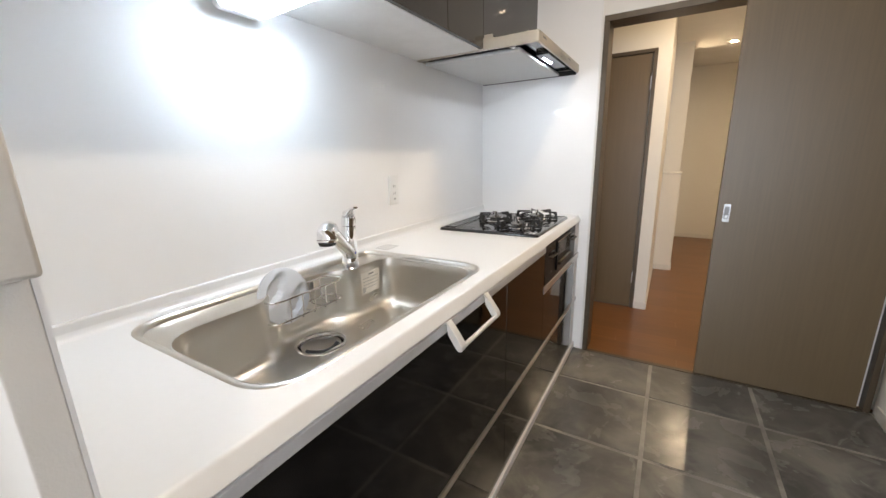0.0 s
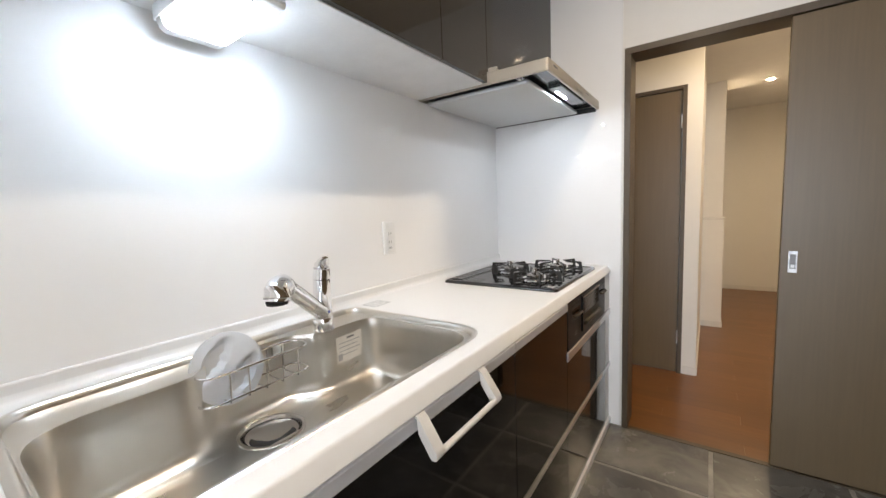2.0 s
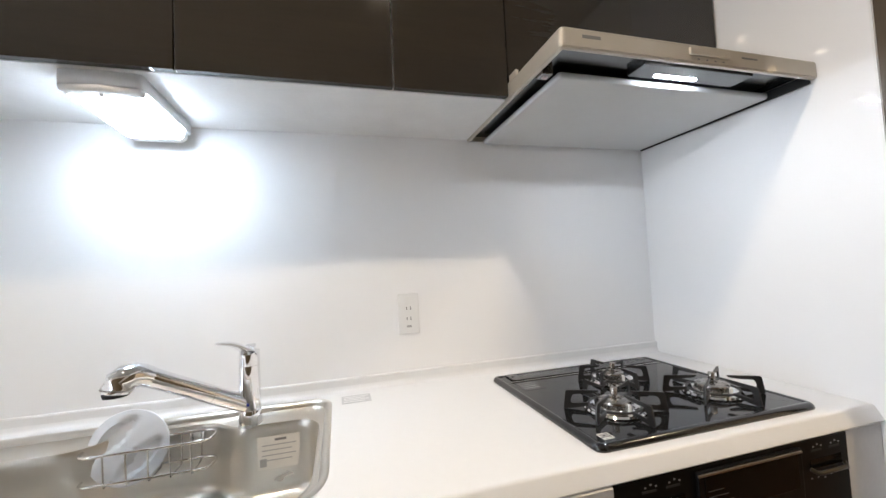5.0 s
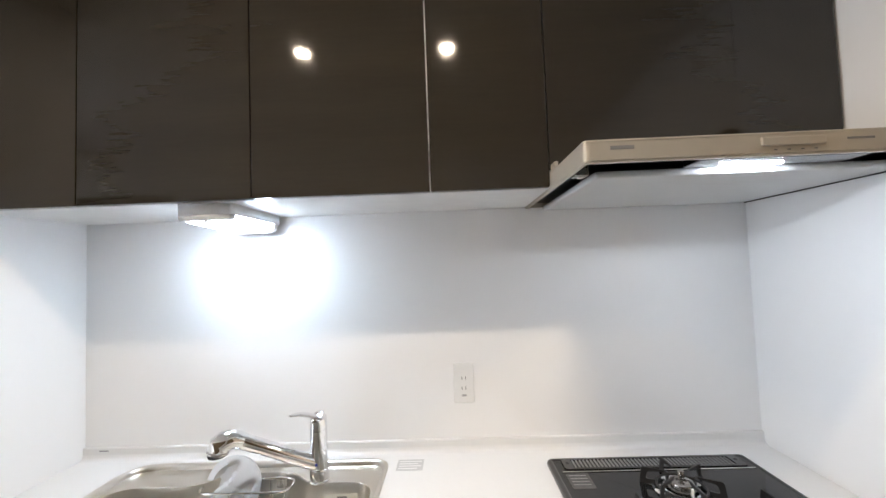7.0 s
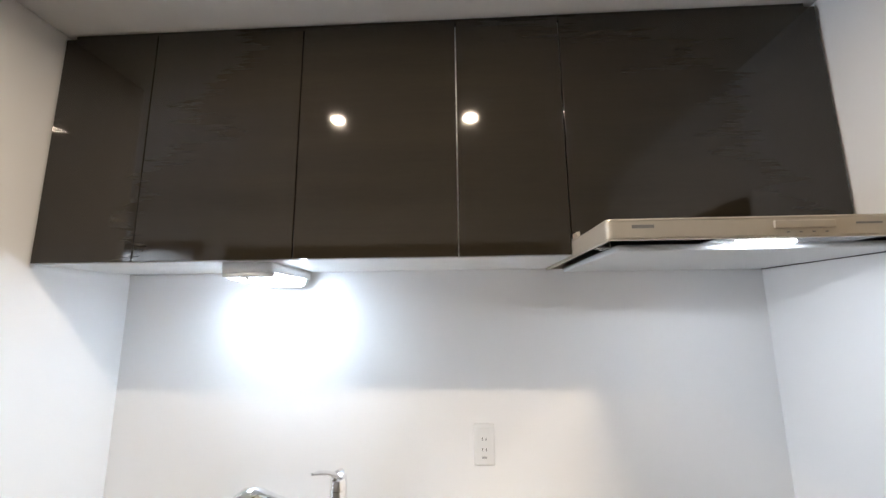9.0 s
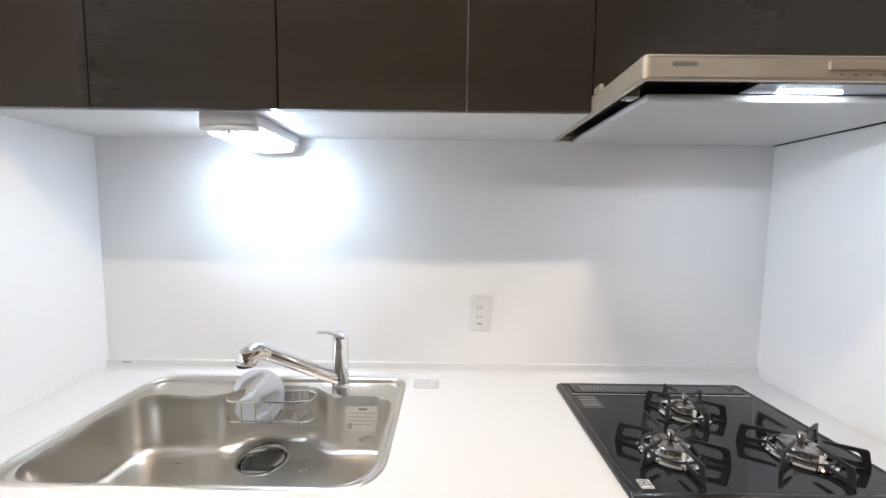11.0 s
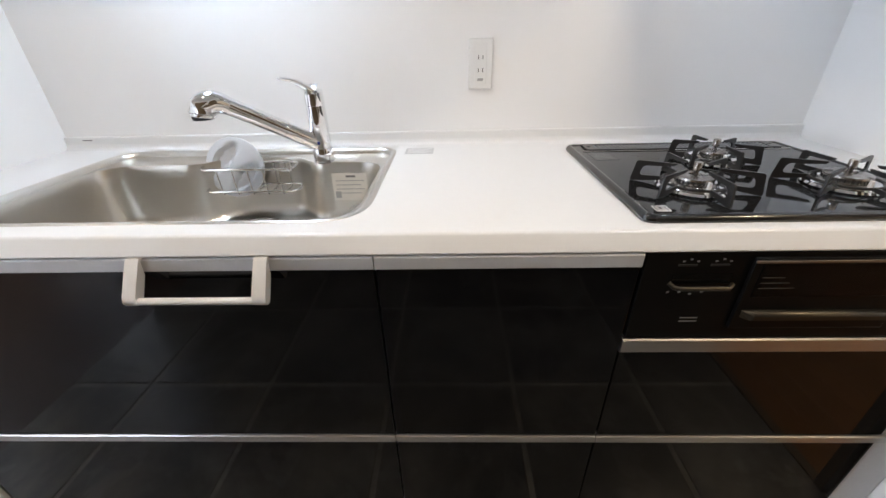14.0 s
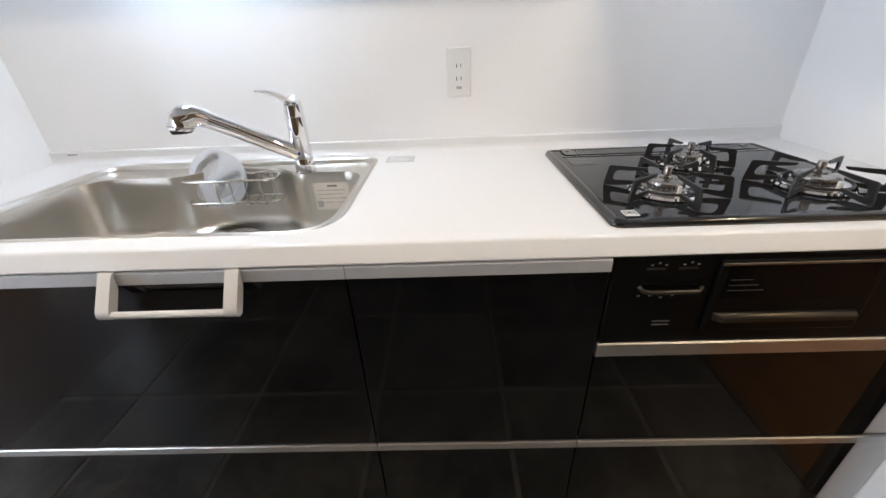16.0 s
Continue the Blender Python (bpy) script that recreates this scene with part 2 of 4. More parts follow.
def sweep(points, radii, seg=12, closed=False, bm=None, flat=1.0, up=Vector((0, 0, 1))):
    """A round (or flattened) bar along points, with a radius at each."""
    bm = bm or bmesh.new()
    pts = [Vector(p) for p in points]
    n = len(pts)
    if not hasattr(radii, "__len__"):
        radii = [radii] * n
    rings = []
    for i, p in enumerate(pts):
        a, c = pts[(i - 1) % n if closed else max(i - 1, 0)], pts[(i + 1) % n if closed else min(i + 1, n - 1)]
        d = (c - a).normalized()
        ref = up if abs(d.dot(up)) < 0.95 else Vector((1, 0, 0))
        s = d.cross(ref).normalized()
        u = s.cross(d).normalized()
        rings.append([bm.verts.new(p + s * math.cos(k * math.tau / seg) * radii[i] + u * math.sin(k * math.tau / seg) * radii[i] * flat) for k in range(seg)])
    for i in range(n if closed else n - 1):
        r, q = rings[i], rings[(i + 1) % n]
        for k in range(seg):
            bm.faces.new((r[k], r[(k + 1) % seg], q[(k + 1) % seg], q[k]))
    if not closed:
        bm.faces.new(rings[0][::-1])
        bm.faces.new(rings[-1])
    bmesh.ops.recalc_face_normals(bm, faces=bm.faces[:])
    return bm


def lathe(profile, centre, seg=32, bm=None):
    """A turned shape about the upright axis at centre: profile rows of radius and height."""
    bm = bm or bmesh.new()
    rings = []
    for r, z in profile:
        if r < 1e-6:
            rings.append([bm.verts.new((centre[0], centre[1], centre[2] + z))])
        else:
            rings.append([bm.verts.new((centre[0] + r * math.cos(k * math.tau / seg), centre[1] + r * math.sin(k * math.tau / seg), centre[2] + z)) for k in range(seg)])
    for a, b in zip(rings, rings[1:]):
        for k in range(seg):
            q = [a[k % len(a)], a[(k + 1) % seg % len(a)], b[(k + 1) % seg % len(b)], b[k % len(b)]]
            q = list(dict.fromkeys(q))
            if len(q) > 2:
                bm.faces.new(q)
    bmesh.ops.recalc_face_normals(bm, faces=bm.faces[:])
    return bm


def fillet(corners, seg=7):
    """A closed outline from corners (x, y, radius), rounded."""
    out, n = [], len(corners)
    for i, (x, y, r) in enumerate(corners):
        p = Vector((x, y))
        a, c = Vector(corners[i - 1][:2]) - p, Vector(corners[(i + 1) % n][:2]) - p
        ang = a.angle(c)
        cut = min(r / math.tan(ang / 2), a.length * 0.49, c.length * 0.49)
        p0, p1 = p + a.normalized() * cut, p + c.normalized() * cut
        for k in range(seg + 1):
            t = k / seg
            out.append((1 - t) ** 2 * p0 + 2 * t * (1 - t) * p + t * t * p1)
    return out


def inset(outline, d):
    """The outline moved inwards by d (outline runs anticlockwise)."""
    n, out = len(outline), []
    for i, p in enumerate(outline):
        t = (outline[(i + 1) % n] - outline[i - 1])
        t = t.normalized() if t.length > 1e-9 else Vector((1, 0))
        out.append(p + Vector((-t.y, t.x)) * d)
    return out


def loft(rows, bm=None, cap_first=False, cap_last=False):
    """Skin between closed rings of equal count, each a list of 3D points."""
    bm = bm or bmesh.new()
    rings = [[bm.verts.new(p) for p in r] for r in rows]
    n = len(rings[0])
    for a, b in zip(rings, rings[1:]):
        for k in range(n):
            bm.faces.new((a[k], a[(k + 1) % n], b[(k + 1) % n], b[k]))
    if cap_first:
        bm.faces.new(rings[0][::-1])
    if cap_last:
        bm.faces.new(rings[-1])
    return bm


def prism(outline, axis, lo, hi, bm=None):
    """A prism of a 2D outline: axis x takes (y, z), y takes (x, z), z takes (x, y)."""
    put = {"x": lambda p, v: (v, p[0], p[1]), "y": lambda p, v: (p[0], v, p[1]), "z": lambda p, v: (p[0], p[1], v)}[axis]
    bm = loft([[put(p, lo) for p in outline], [put(p, hi) for p in outline]], bm, True, True)
    bmesh.ops.recalc_face_normals(bm, faces=bm.faces[:])
    return bm


def ring_plate(outer, inner, z0, z1):
    """A flat plate with a hole: both outlines as 2D points, between two heights."""
    bm = bmesh.new()
    vo, vi = [bm.verts.new((*p, z1)) for p in outer], [bm.verts.new((*p, z1)) for p in inner]
    edges = [bm.edges.new((l[i], l[(i + 1) % len(l)])) for l in (vo, vi) for i in range(len(l))]
    bmesh.ops.triangle_fill(bm, use_beauty=True, use_dissolve=False, edges=edges)
    got = bmesh.ops.extrude_face_region(bm, geom=bm.faces[:])
    for v in [g for g in got["geom"] if isinstance(g, bmesh.types.BMVert)]:
        v.co.z = z0
    bmesh.ops.recalc_face_normals(bm, faces=bm.faces[:])
    return bm


def mesh_object(name, bm, mat, smooth=None):
    if smooth is not None:
        for e in bm.edges:
            if len(e.link_faces) == 2 and e.calc_face_angle(0.0) > radians(smooth):
                e.smooth = False
    for f in bm.faces:
        n = f.normal
        level = max(abs(n.x), abs(n.y), abs(n.z)) > 0.9999 and f.calc_area() > 0.0004
        f.smooth = smooth is not None and len(f.verts) <= 5 and not level
    me = bpy.data.meshes.new(name)
    bm.to_mesh(me)
    bm.free()
    me.materials.append(mat)
    return new(name, me)


def structure(name, bm, mat, label="", smooth=None, category=""):
    return tagged(mesh_object(name, bm, mat, smooth), label, category, "", "structure")


def thing(name, at, label, category, group=""):
    ob = new(name)
    ob.empty_display_size = 0.05
    ob.matrix_world = Matrix.Translation(at)
    ob.matrix_basis = Matrix.Translation(at)
    return tagged(ob, label, category, group)


def part(name, bm, mat, parent, label="", smooth=40):
    """One mesh, given in world places, under a thing or a part."""
    ob = mesh_object(name, bm, mat, smooth)
    ob.parent = parent
    top = parent
    m = Matrix.Identity(4)
    while top:
        m = top.matrix_basis @ m if top.parent is None else top.matrix_parent_inverse @ top.matrix_basis @ m
        top = top.parent
    ob.matrix_parent_inverse = m.inverted()
    return tagged(ob, label) if label else ob

# ---- large structure ----
L, CEIL, E_X, S_Y = 2.318, 2.41, 2.06, -1.7  # counter wall length, ceiling, far side wall, wall behind the start
ZF, ZB = -0.025, -0.06  # floor level, foot of the walls
T_Y = -0.27  # where the kitchen tiles meet the boards of the living room

structure("wall_west", boxes((-0.12, 0.0, S_Y, 2.43, ZB, CEIL)), M["paper"], "white papered wall behind the worktop")
structure("wall_north", boxes((0.0, 0.728, L, 2.43, ZB, CEIL), (0.728, 2.15, L, 2.43, 1.922, CEIL), (1.365, 2.15, L + 0.022, 2.43, ZB, 1.922)),
          M["paper"], "white papered wall with a doorway")
structure("wall_east", boxes((E_X, 2.15, -0.73, L, ZB, CEIL), (E_X, 2.15, -1.45, -0.73, 2.03, CEIL), (E_X, 2.15, S_Y, -1.45, ZB, CEIL)),
          M["paper"], "white papered wall with a doorway")
# the wide opening is unseen, cut to let the living room's fill lamp in
structure("wall_south", boxes((-0.12, 1.20, S_Y - 0.1, S_Y, ZB, CEIL), (1.20, 2.05, S_Y - 0.1, S_Y, 2.08, CEIL), (2.05, 2.15, S_Y - 0.1, S_Y, ZB, CEIL)), M["paper"], "white papered wall with a wide opening")
structure("ceiling", boxes((-0.12, 2.15, S_Y - 0.1, 2.43, CEIL, CEIL + 0.1)), M["ceiling"], "white papered ceiling")
structure("partition", boxes((0.0, 0.664, -0.036, -0.004, ZB, CEIL), bevel=0.0015), M["paper"], "thin white partition beside the worktop")
structure("splashback_west", boxes((0.0, 0.004, 0.0, L - 0.004, 0.80, 1.69)), M["panel"], "glossy white splashback panel")
structure("splashback_north", boxes((0.004, 0.706, L - 0.004, L, ZB, CEIL - 0.002)), M["panel"], "glossy white wall panel beside the hob")
structure("splashback_south", boxes((0.004, 0.664, -0.004, 0.0, ZB, CEIL - 0.002)), M["panel"], "glossy white wall panel beside the sink")
structure("trim", boxes((0.706, 0.711, L - 0.006, L, ZB, CEIL - 0.002)), M["white"], "white edge trim of the wall panel")

floor = structure("floor", boxes((-0.12, 2.15, T_Y, 2.31, -0.12, ZF - 0.003)), M["grout"], "grey stone-look tiled floor with pale joints")
threshold = structure("door_sill", boxes((0.728, 2.02, 2.296, 2.324, -0.12, ZF + 0.004)), M["casing"], "dark wooden door sill with a groove")
structure("baseboard", boxes((E_X - 0.010, E_X, 1.99, 2.27, ZF, ZF + 0.06), (E_X - 0.010, E_X, -0.65, -0.52, ZF, ZF + 0.06), (0.0, 1.20, S_Y, S_Y + 0.01, ZF, ZF + 0.06), bevel=0.002),
          M["base"], "white skirting board")

# door casing of the sliding door
door_1 = thing("door_1", (1.38, 2.30, ZF), "brown wood-grain sliding door, half open", "door")
tagged(door_1, kind="structure")
cs = structure("door_frame", boxes((0.724, 0.752, 2.2880, 2.436, ZF + 0.004, 1.892), (0.724, 2.040, 2.2880, 2.436, 1.892, 1.922), (2.016, 2.040, 2.2880, 2.3390, ZF + 0.004, 1.892),
                                   (1.365, 1.375, 2.3420, 2.436, ZF + 0.004, 1.892), bevel=0.002), M["casing"], "dark brown wooden door casing")
leaf = part("door_leaf", boxes((1.332, 1.996, 2.2990, 2.3300, ZF + 0.010, 1.888), bevel=0.002), M["doorwood"], door_1)
pull = part("pull_plate", ring_plate(fillet([(-0.014, -0.045, 0.002), (0.014, -0.045, 0.002), (0.014, 0.045, 0.002), (-0.014, 0.045, 0.002)], 3),
                                     fillet([(-0.010, -0.030, 0.002), (0.010, -0.030, 0.002), (0.010, 0.032, 0.002), (-0.010, 0.032, 0.002)], 3), 0, 0.003), M["pullgrey"], door_1, "satin metal pull plate")
pull.matrix_basis = Matrix.Translation((1.372, 2.2990, 0.905)) @ Euler((radians(90), 0, 0)).to_matrix().to_4x4()
pull.matrix_parent_inverse = door_1.matrix_basis.inverted()
part("pull_recess", boxes((1.362, 1.382, 2.2972, 2.2995, 0.876, 0.936)), M["print"], door_1)
part("thumb_latch", boxes((1.366, 1.378, 2.2950, 2.2980, 0.880, 0.894), bevel=0.001), M["pullgrey"], door_1)

# ---- hall beyond the doorway ----
structure("floor_hall", boxes((-0.3, 2.5, 2.324, 6.5, -0.12, ZF - 0.003)), M["casing"], "reddish brown boarded hall floor")
structure("wall_hall_1", boxes((-0.3, 0.235, 3.20, 3.32, ZB, 2.22), (0.235, 0.947, 3.20, 3.32, 1.922, 2.22), (0.947, 1.032, 3.20, 3.32, ZB, 2.22), (0.940, 1.032, 3.32, 4.53, ZB, 2.22)),
          M["paper"], "white papered hall wall with a door")
structure("wall_hall_2", boxes((1.032, 1.182, 4.53, 4.64, ZB, 2.32), (1.10, 1.182, 4.64, 6.45, ZB, 2.32), (1.032, 1.197, 4.490, 4.53, ZB, 0.985), bevel=0.002), M["paper"], "white papered hall wall with a low projection")
structure("ledge", boxes((1.032, 1.206, 4.474, 4.54, 0.985, 1.008), bevel=0.003), M["base"], "pale ledge on the low projection")
structure("wall_hall_3", boxes((1.10, 2.5, 6.45, 6.55, ZB, 2.38)), M["paper"], "white papered end wall of the hall")
structure("wall_hall_4", boxes((2.4, 2.5, 2.43, 6.45, ZB, 2.38)), M["paper"], "white papered side wall of the hall")
# the last two boxes are unseen blockers that keep sun out of the gaps
structure("wall_hall_5", boxes((-0.3, -0.2, 2.43, 3.32, ZB, 2.38), (-0.3, -0.12, 2.31, 2.43, ZB, 2.45), (2.15, 2.5, 2.31, 2.43, ZB, 2.45)), M["paper"], "white papered wall of the hall")
structure("ceiling_hall", boxes((-0.3, 2.5, 2.43, 4.90, 2.22, 2.45), (-0.3, 2.5, 4.90, 6.55, 2.31, 2.45)), M["ceiling"], "white papered hall ceiling")
structure("skirting_hall", boxes((0.955, 1.032, 3.192, 3.20, ZF, ZF + 0.055), (1.032, 1.040, 3.20, 4.485, ZF, ZF + 0.055), (1.032, 1.205, 4.482, 4.49, ZF, ZF + 0.055), (1.197, 1.205, 4.49, 4.64, ZF, ZF + 0.055),
                                 (1.182, 2.4, 6.442, 6.45, ZF, ZF + 0.055), bevel=0.0015), M["base"], "white skirting board in the hall")
door_2 = thing("door_2", (0.6, 3.19, ZF), "closed brown wood-grain hall door", "door")
tagged(door_2, kind="structure")
part("door_frame", boxes((0.235, 0.260, 3.185, 3.28, ZF, 1.922), (0.922, 0.947, 3.185, 3.28, ZF, 1.922), (0.260, 0.922, 3.185, 3.28, 1.898, 1.922), bevel=0.002), M["casing"], door_2)
part("door_leaf", boxes((0.263, 0.919, 3.197, 3.23, ZF + 0.008, 1.895), bevel=0.002), M["doorwood"], door_2)
for z in (0.19, 1.65):
    hinge = part("hinge", boxes((0.915, 0.927, 3.187, 3.197, z, z + 0.09), bevel=0.002), M["alu"], door_2, "satin metal hinge")


# ---- recessed downlights ----
def downlight(x, y, z, lens, label, group):
    d = thing("downlight", (x, y, z), label, "downlight", group)
    part("trim_ring", lathe([(0.025, 0.0), (0.034, -0.004), (0.050, -0.005), (0.056, -0.002), (0.056, 0.0)], (x, y, z - 0.0005), 32), M["white"], d)
    part("lens", lathe([(0.0, -0.0025), (0.0246, -0.0025)], (x, y, z), 28), lens, d, "glowing warm lens")
    return d


first_light = downlight(0.960, 0.693, CEIL, M["down"], "recessed warm downlight, lit, in the kitchen ceiling", "kitchen downlights")
for dx, dy in ((0.978, 1.312), (0.920, -0.55)):
    copy_thing(first_light, Matrix.Translation((dx, dy, CEIL)))
hall_light = downlight(1.50, 4.76, 2.22, M["halldown"], "recessed warm downlight, lit, in the hall ceiling", "hall downlights")
# second one is unseen, added to brighten the hall wall round door_2
copy_thing(hall_light, Matrix.Translation((1.45, 2.86, 2.22)))

# ---- next room with its window, and the closet opposite the worktop ----
structure("floor_next_room", boxes((2.06, 4.4, S_Y, 0.2, -0.12, ZF - 0.004)), M["board"], "brown boarded floor of the next room")
structure("wall_next_room_1", boxes((4.4, 4.5, -2.4, -1.7, ZB, 2.4), (4.4, 4.5, -0.5, 0.2, ZB, 2.4), (4.4, 4.5, -1.7, -0.5, ZB, 0.9), (4.4, 4.5, -1.7, -0.5, 2.15, 2.4)), M["paper"], "white wall with a window")
structure("wall_next_room_2", boxes((2.15, 4.5, 0.2, 0.3, ZB, 2.4), (2.15, 4.5, -2.5, -2.4, ZB, 2.4), (2.05, 2.15, -2.4, S_Y - 0.1, ZB, 2.4)), M["paper"], "white walls of the next room")
structure("ceiling_next_room", boxes((2.15, 4.5, -2.5, 0.3, 2.4, 2.5)), M["ceiling"], "white ceiling of the next room")
window_1 = thing("window_1", (4.42, -1.1, 0.9), "white-framed window of the next room", "window")
tagged(window_1, kind="structure")
part("window_frame", boxes((4.42, 4.47, -1.7, -1.66, 0.9, 2.15), (4.42, 4.47, -0.54, -0.5, 0.9, 2.15), (4.42, 4.47, -1.66, -0.54, 0.9, 0.94), (4.42, 4.47, -1.66, -0.54, 2.11, 2.15), (4.42, 4.47, -1.12, -1.08, 0.94, 2.11)), M["white"], window_1)
for y0 in (-1.66, -1.08):
    g = part("pane", boxes((4.444, 4.449, y0, y0 + 0.54, 0.94, 2.11)), M["glass"], window_1)
    g.visible_shadow = False
structure("floor_living_room", boxes((-0.12, 4.4, -4.5, S_Y, -0.12, ZF - 0.004), (-0.12, E_X, S_Y, T_Y - 0.001, -0.12, ZF - 0.001)), M["board"], "brown boarded floor of the living room")
# unseen walls and ceiling, assumed round the fill lamp
structure("wall_living_room", boxes((-0.22, -0.12, -4.5, S_Y - 0.1, ZB, 2.4), (-0.22, 1.1, -4.6, -4.5, ZB, 2.4), (2.4, 4.4, -4.6, -4.5, ZB, 2.4), (1.1, 2.4, -4.6, -4.5, ZB, 0.3), (1.1, 2.4, -4.6, -4.5, 2.1, 2.4), (2.42, 2.52, -4.5, -2.5, ZB, 2.4)), M["paper"], "white walls of the living room")
structure("ceiling_living_room", boxes((-0.22, 2.52, -4.6, S_Y - 0.1, 2.4, 2.5)), M["ceiling"], "white ceiling of the living room")
structure("ground", boxes((-60, 60, -60, 60, -0.4, -0.3)), M["grout"], "bare ground outside")
structure("door_frame_2", boxes((2.045, 2.16, -0.755, -0.685, ZB, 2.06), (2.045, 2.16, -1.495, -1.425, ZB, 2.06), (2.045, 2.16, -1.425, -0.755, 2.0, 2.06), bevel=0.002), M["casing"], "dark brown casing of the doorway to the next room")

closet = thing("closet", (2.03, 0.7, ZF), "dark brown built-in closet with closed sliding doors", "closet")
part("closet_frame", boxes((2.015, 2.06, -0.50, -0.46, ZB, 2.0), (2.015, 2.06, 1.93, 1.97, ZB, 2.0), (2.015, 2.06, -0.46, 1.93, 1.96, 2.0), bevel=0.002), M["casing"], closet)
for y0, y1, x0 in ((-0.46, 0.36, 2.038), (0.33, 1.14, 2.024), (1.11, 1.93, 2.038)):
    part("closet_door", boxes((x0, x0 + 0.012, y0, y1, ZF + 0.008, 1.96), bevel=0.0015), M["doorwood"], closet)

# ---- base cabinets ----
FX = 0.657  # plane of the drawer fronts


def drawer_front(unit, y0, y1, z0, z1):
    return part("drawer_front", boxes((FX - 0.018, FX, y0 + 0.0015, y1 - 0.0015, z0, z1), bevel=0.0012), M["black"], unit)


def rail_strip(unit, y0, y1, z0, z1, mat, label):
    """A grip strip with a lip along the top of a drawer."""
    bm = prism([(FX - 0.018, z0), (FX + 0.001, z0), (FX + 0.004, z0 + 0.002), (FX + 0.004, z1 - 0.003), (FX + 0.001, z1), (FX - 0.004, z1), (FX - 0.006, z1 - 0.006), (FX - 0.018, z1 - 0.006)], "y", y0 + 0.001, y1 - 0.001)
    return part("grip_strip", bm, mat, unit, label)


def base_unit(name, y0, y1, label, top_rail=True):
    u = thing(name, (0.35, (y0 + y1) / 2, 0), label, "cabinet", "base cabinets")
    t = 0.016
    f1 = y1 if top_rail else 2.212
    part("side_panel", boxes((0.02, FX - 0.02, y0 + 0.001, y0 + t, 0.03, 0.80)), M["whitemel"], u)
    part("side_panel", boxes((0.02, FX - 0.02, y1 - t, y1 - 0.001, 0.03, 0.80)), M["whitemel"], u)
    part("bottom_panel", boxes((0.02, FX - 0.02, y0 + t, y1 - t, 0.03, 0.046)), M["whitemel"], u)
    part("back_panel", boxes((0.006, 0.02, y0 + 0.001, y1 - 0.001, 0.03, 0.80)), M["whitemel"], u)
    drawer_front(u, y0, f1, 0.014, 0.303)
    rail_strip(u, y0, y1, 0.304, 0.327, M["alu"], "satin aluminium grip strip")
    if top_rail:
        drawer_front(u, y0, y1, 0.330, 0.786)
        rail_strip(u, y0, y1, 0.786, 0.814, M["rail"], "pale grey grip strip")
    else:
        drawer_front(u, y0, f1, 0.330, 0.586)
        rail_strip(u, y0, y1, 0.588, 0.622, M["alu"], "satin aluminium grip strip")
    return u


Y1, Y2 = 1.101, 1.567
base_unit("sink_cabinet", 0.003, Y1, "glossy black sink cabinet with two drawers")
base_unit("drawer_cabinet", Y1, Y2, "glossy black base cabinet with two drawers")
hobcab = base_unit("hob_cabinet", Y2, L - 0.006, "glossy black cabinet under the built-in grill", False)
for z0, z1, y0 in ((0.014, 0.303, 2.214), (0.330, 0.586, 2.214), (0.626, 0.812, 2.188)):
    part("filler_panel", boxes((FX - 0.018, FX - 0.002, y0, L - 0.008, z0, z1), bevel=0.001), M["whitemel"], hobcab, "white filler panel")
kick = tagged(mesh_object("kick_board", boxes((0.62, 0.666, 0.0, L - 0.004, ZF, 0.011), bevel=0.0015), M["whitemel"], 40), "pale grey kick board under the cabinets", "kick board")

# ---- worktop ----
SINK = [(0.597, 0.220, 0.11), (0.597, 1.076, 0.11), (0.050, 1.076, 0.07), (0.050, 0.220, 0.10)]
rim_outline = fillet(SINK, 9)
worktop = thing("worktop", (0.35, 1.15, 0.81), "white solid-surface worktop with a sink cut-out", "worktop")
flat = ring_plate([Vector(p) for p in ((0.012, 0.001), (0.640, 0.001), (0.640, L - 0.005), (0.012, L - 0.005))], rim_outline, 0.820, 0.850)
nose = [(0.640, 0.850), (0.6425, 0.8495), (0.6450, 0.8480), (0.6470, 0.8455), (0.6615, 0.8200), (0.6615, 0.8180), (0.660, 0.8165), (0.640, 0.8165)]
part("slab", flat, M["counter"], worktop, smooth=30)
part("front_edge", prism(nose, "y", 0.001, L - 0.005), M["counter"], worktop, smooth=24)
up = [(0.0045, 0.851), (0.030, 0.8503), (0.022, 0.8525), (0.0165, 0.858), (0.0145, 0.867), (0.0145, 0.886), (0.0125, 0.8895), (0.0045, 0.8895)]
part("upstand", prism(up, "y", 0.001, L - 0.005), M["counter"], worktop, smooth=60)
part("maker_mark", boxes((0.0145, 0.0150, 0.060, 0.092, 0.8785, 0.8815)), M["print"], worktop)

# ---- sink ----
sink = thing("kitchen_sink", (0.32, 0.67, 0.66), "large brushed stainless steel sink with a rear pocket", "sink")
basin = fillet([(0.571, 0.246, 0.11), (0.571, 1.045, 0.11), (0.168, 1.045, 0.075), (0.168, 0.850, 0.09), (0.102, 0.775, 0.09), (0.102, 0.580, 0.09), (0.172, 0.505, 0.09), (0.172, 0.246, 0.10)], 9)


def ring3(outline, z):
    return [(p.x, p.y, z) for p in outline]


part("rim", loft([ring3(inset(rim_outline, -0.001), 0.8502), ring3(inset(rim_outline, 0.0015), 0.8522), ring3(inset(rim_outline, 0.007), 0.8527), ring3(inset(rim_outline, 0.0115), 0.8515), ring3(inset(rim_outline, 0.0155), 0.8470), ring3(inset(rim_outline, 0.0180), 0.8405), ring3(inset(rim_outline, 0.0190), 0.8370)]), M["steel"], sink, smooth=60)
deck_outer, deck_inner = inset(rim_outline, 0.0185), inset(basin, -0.004)
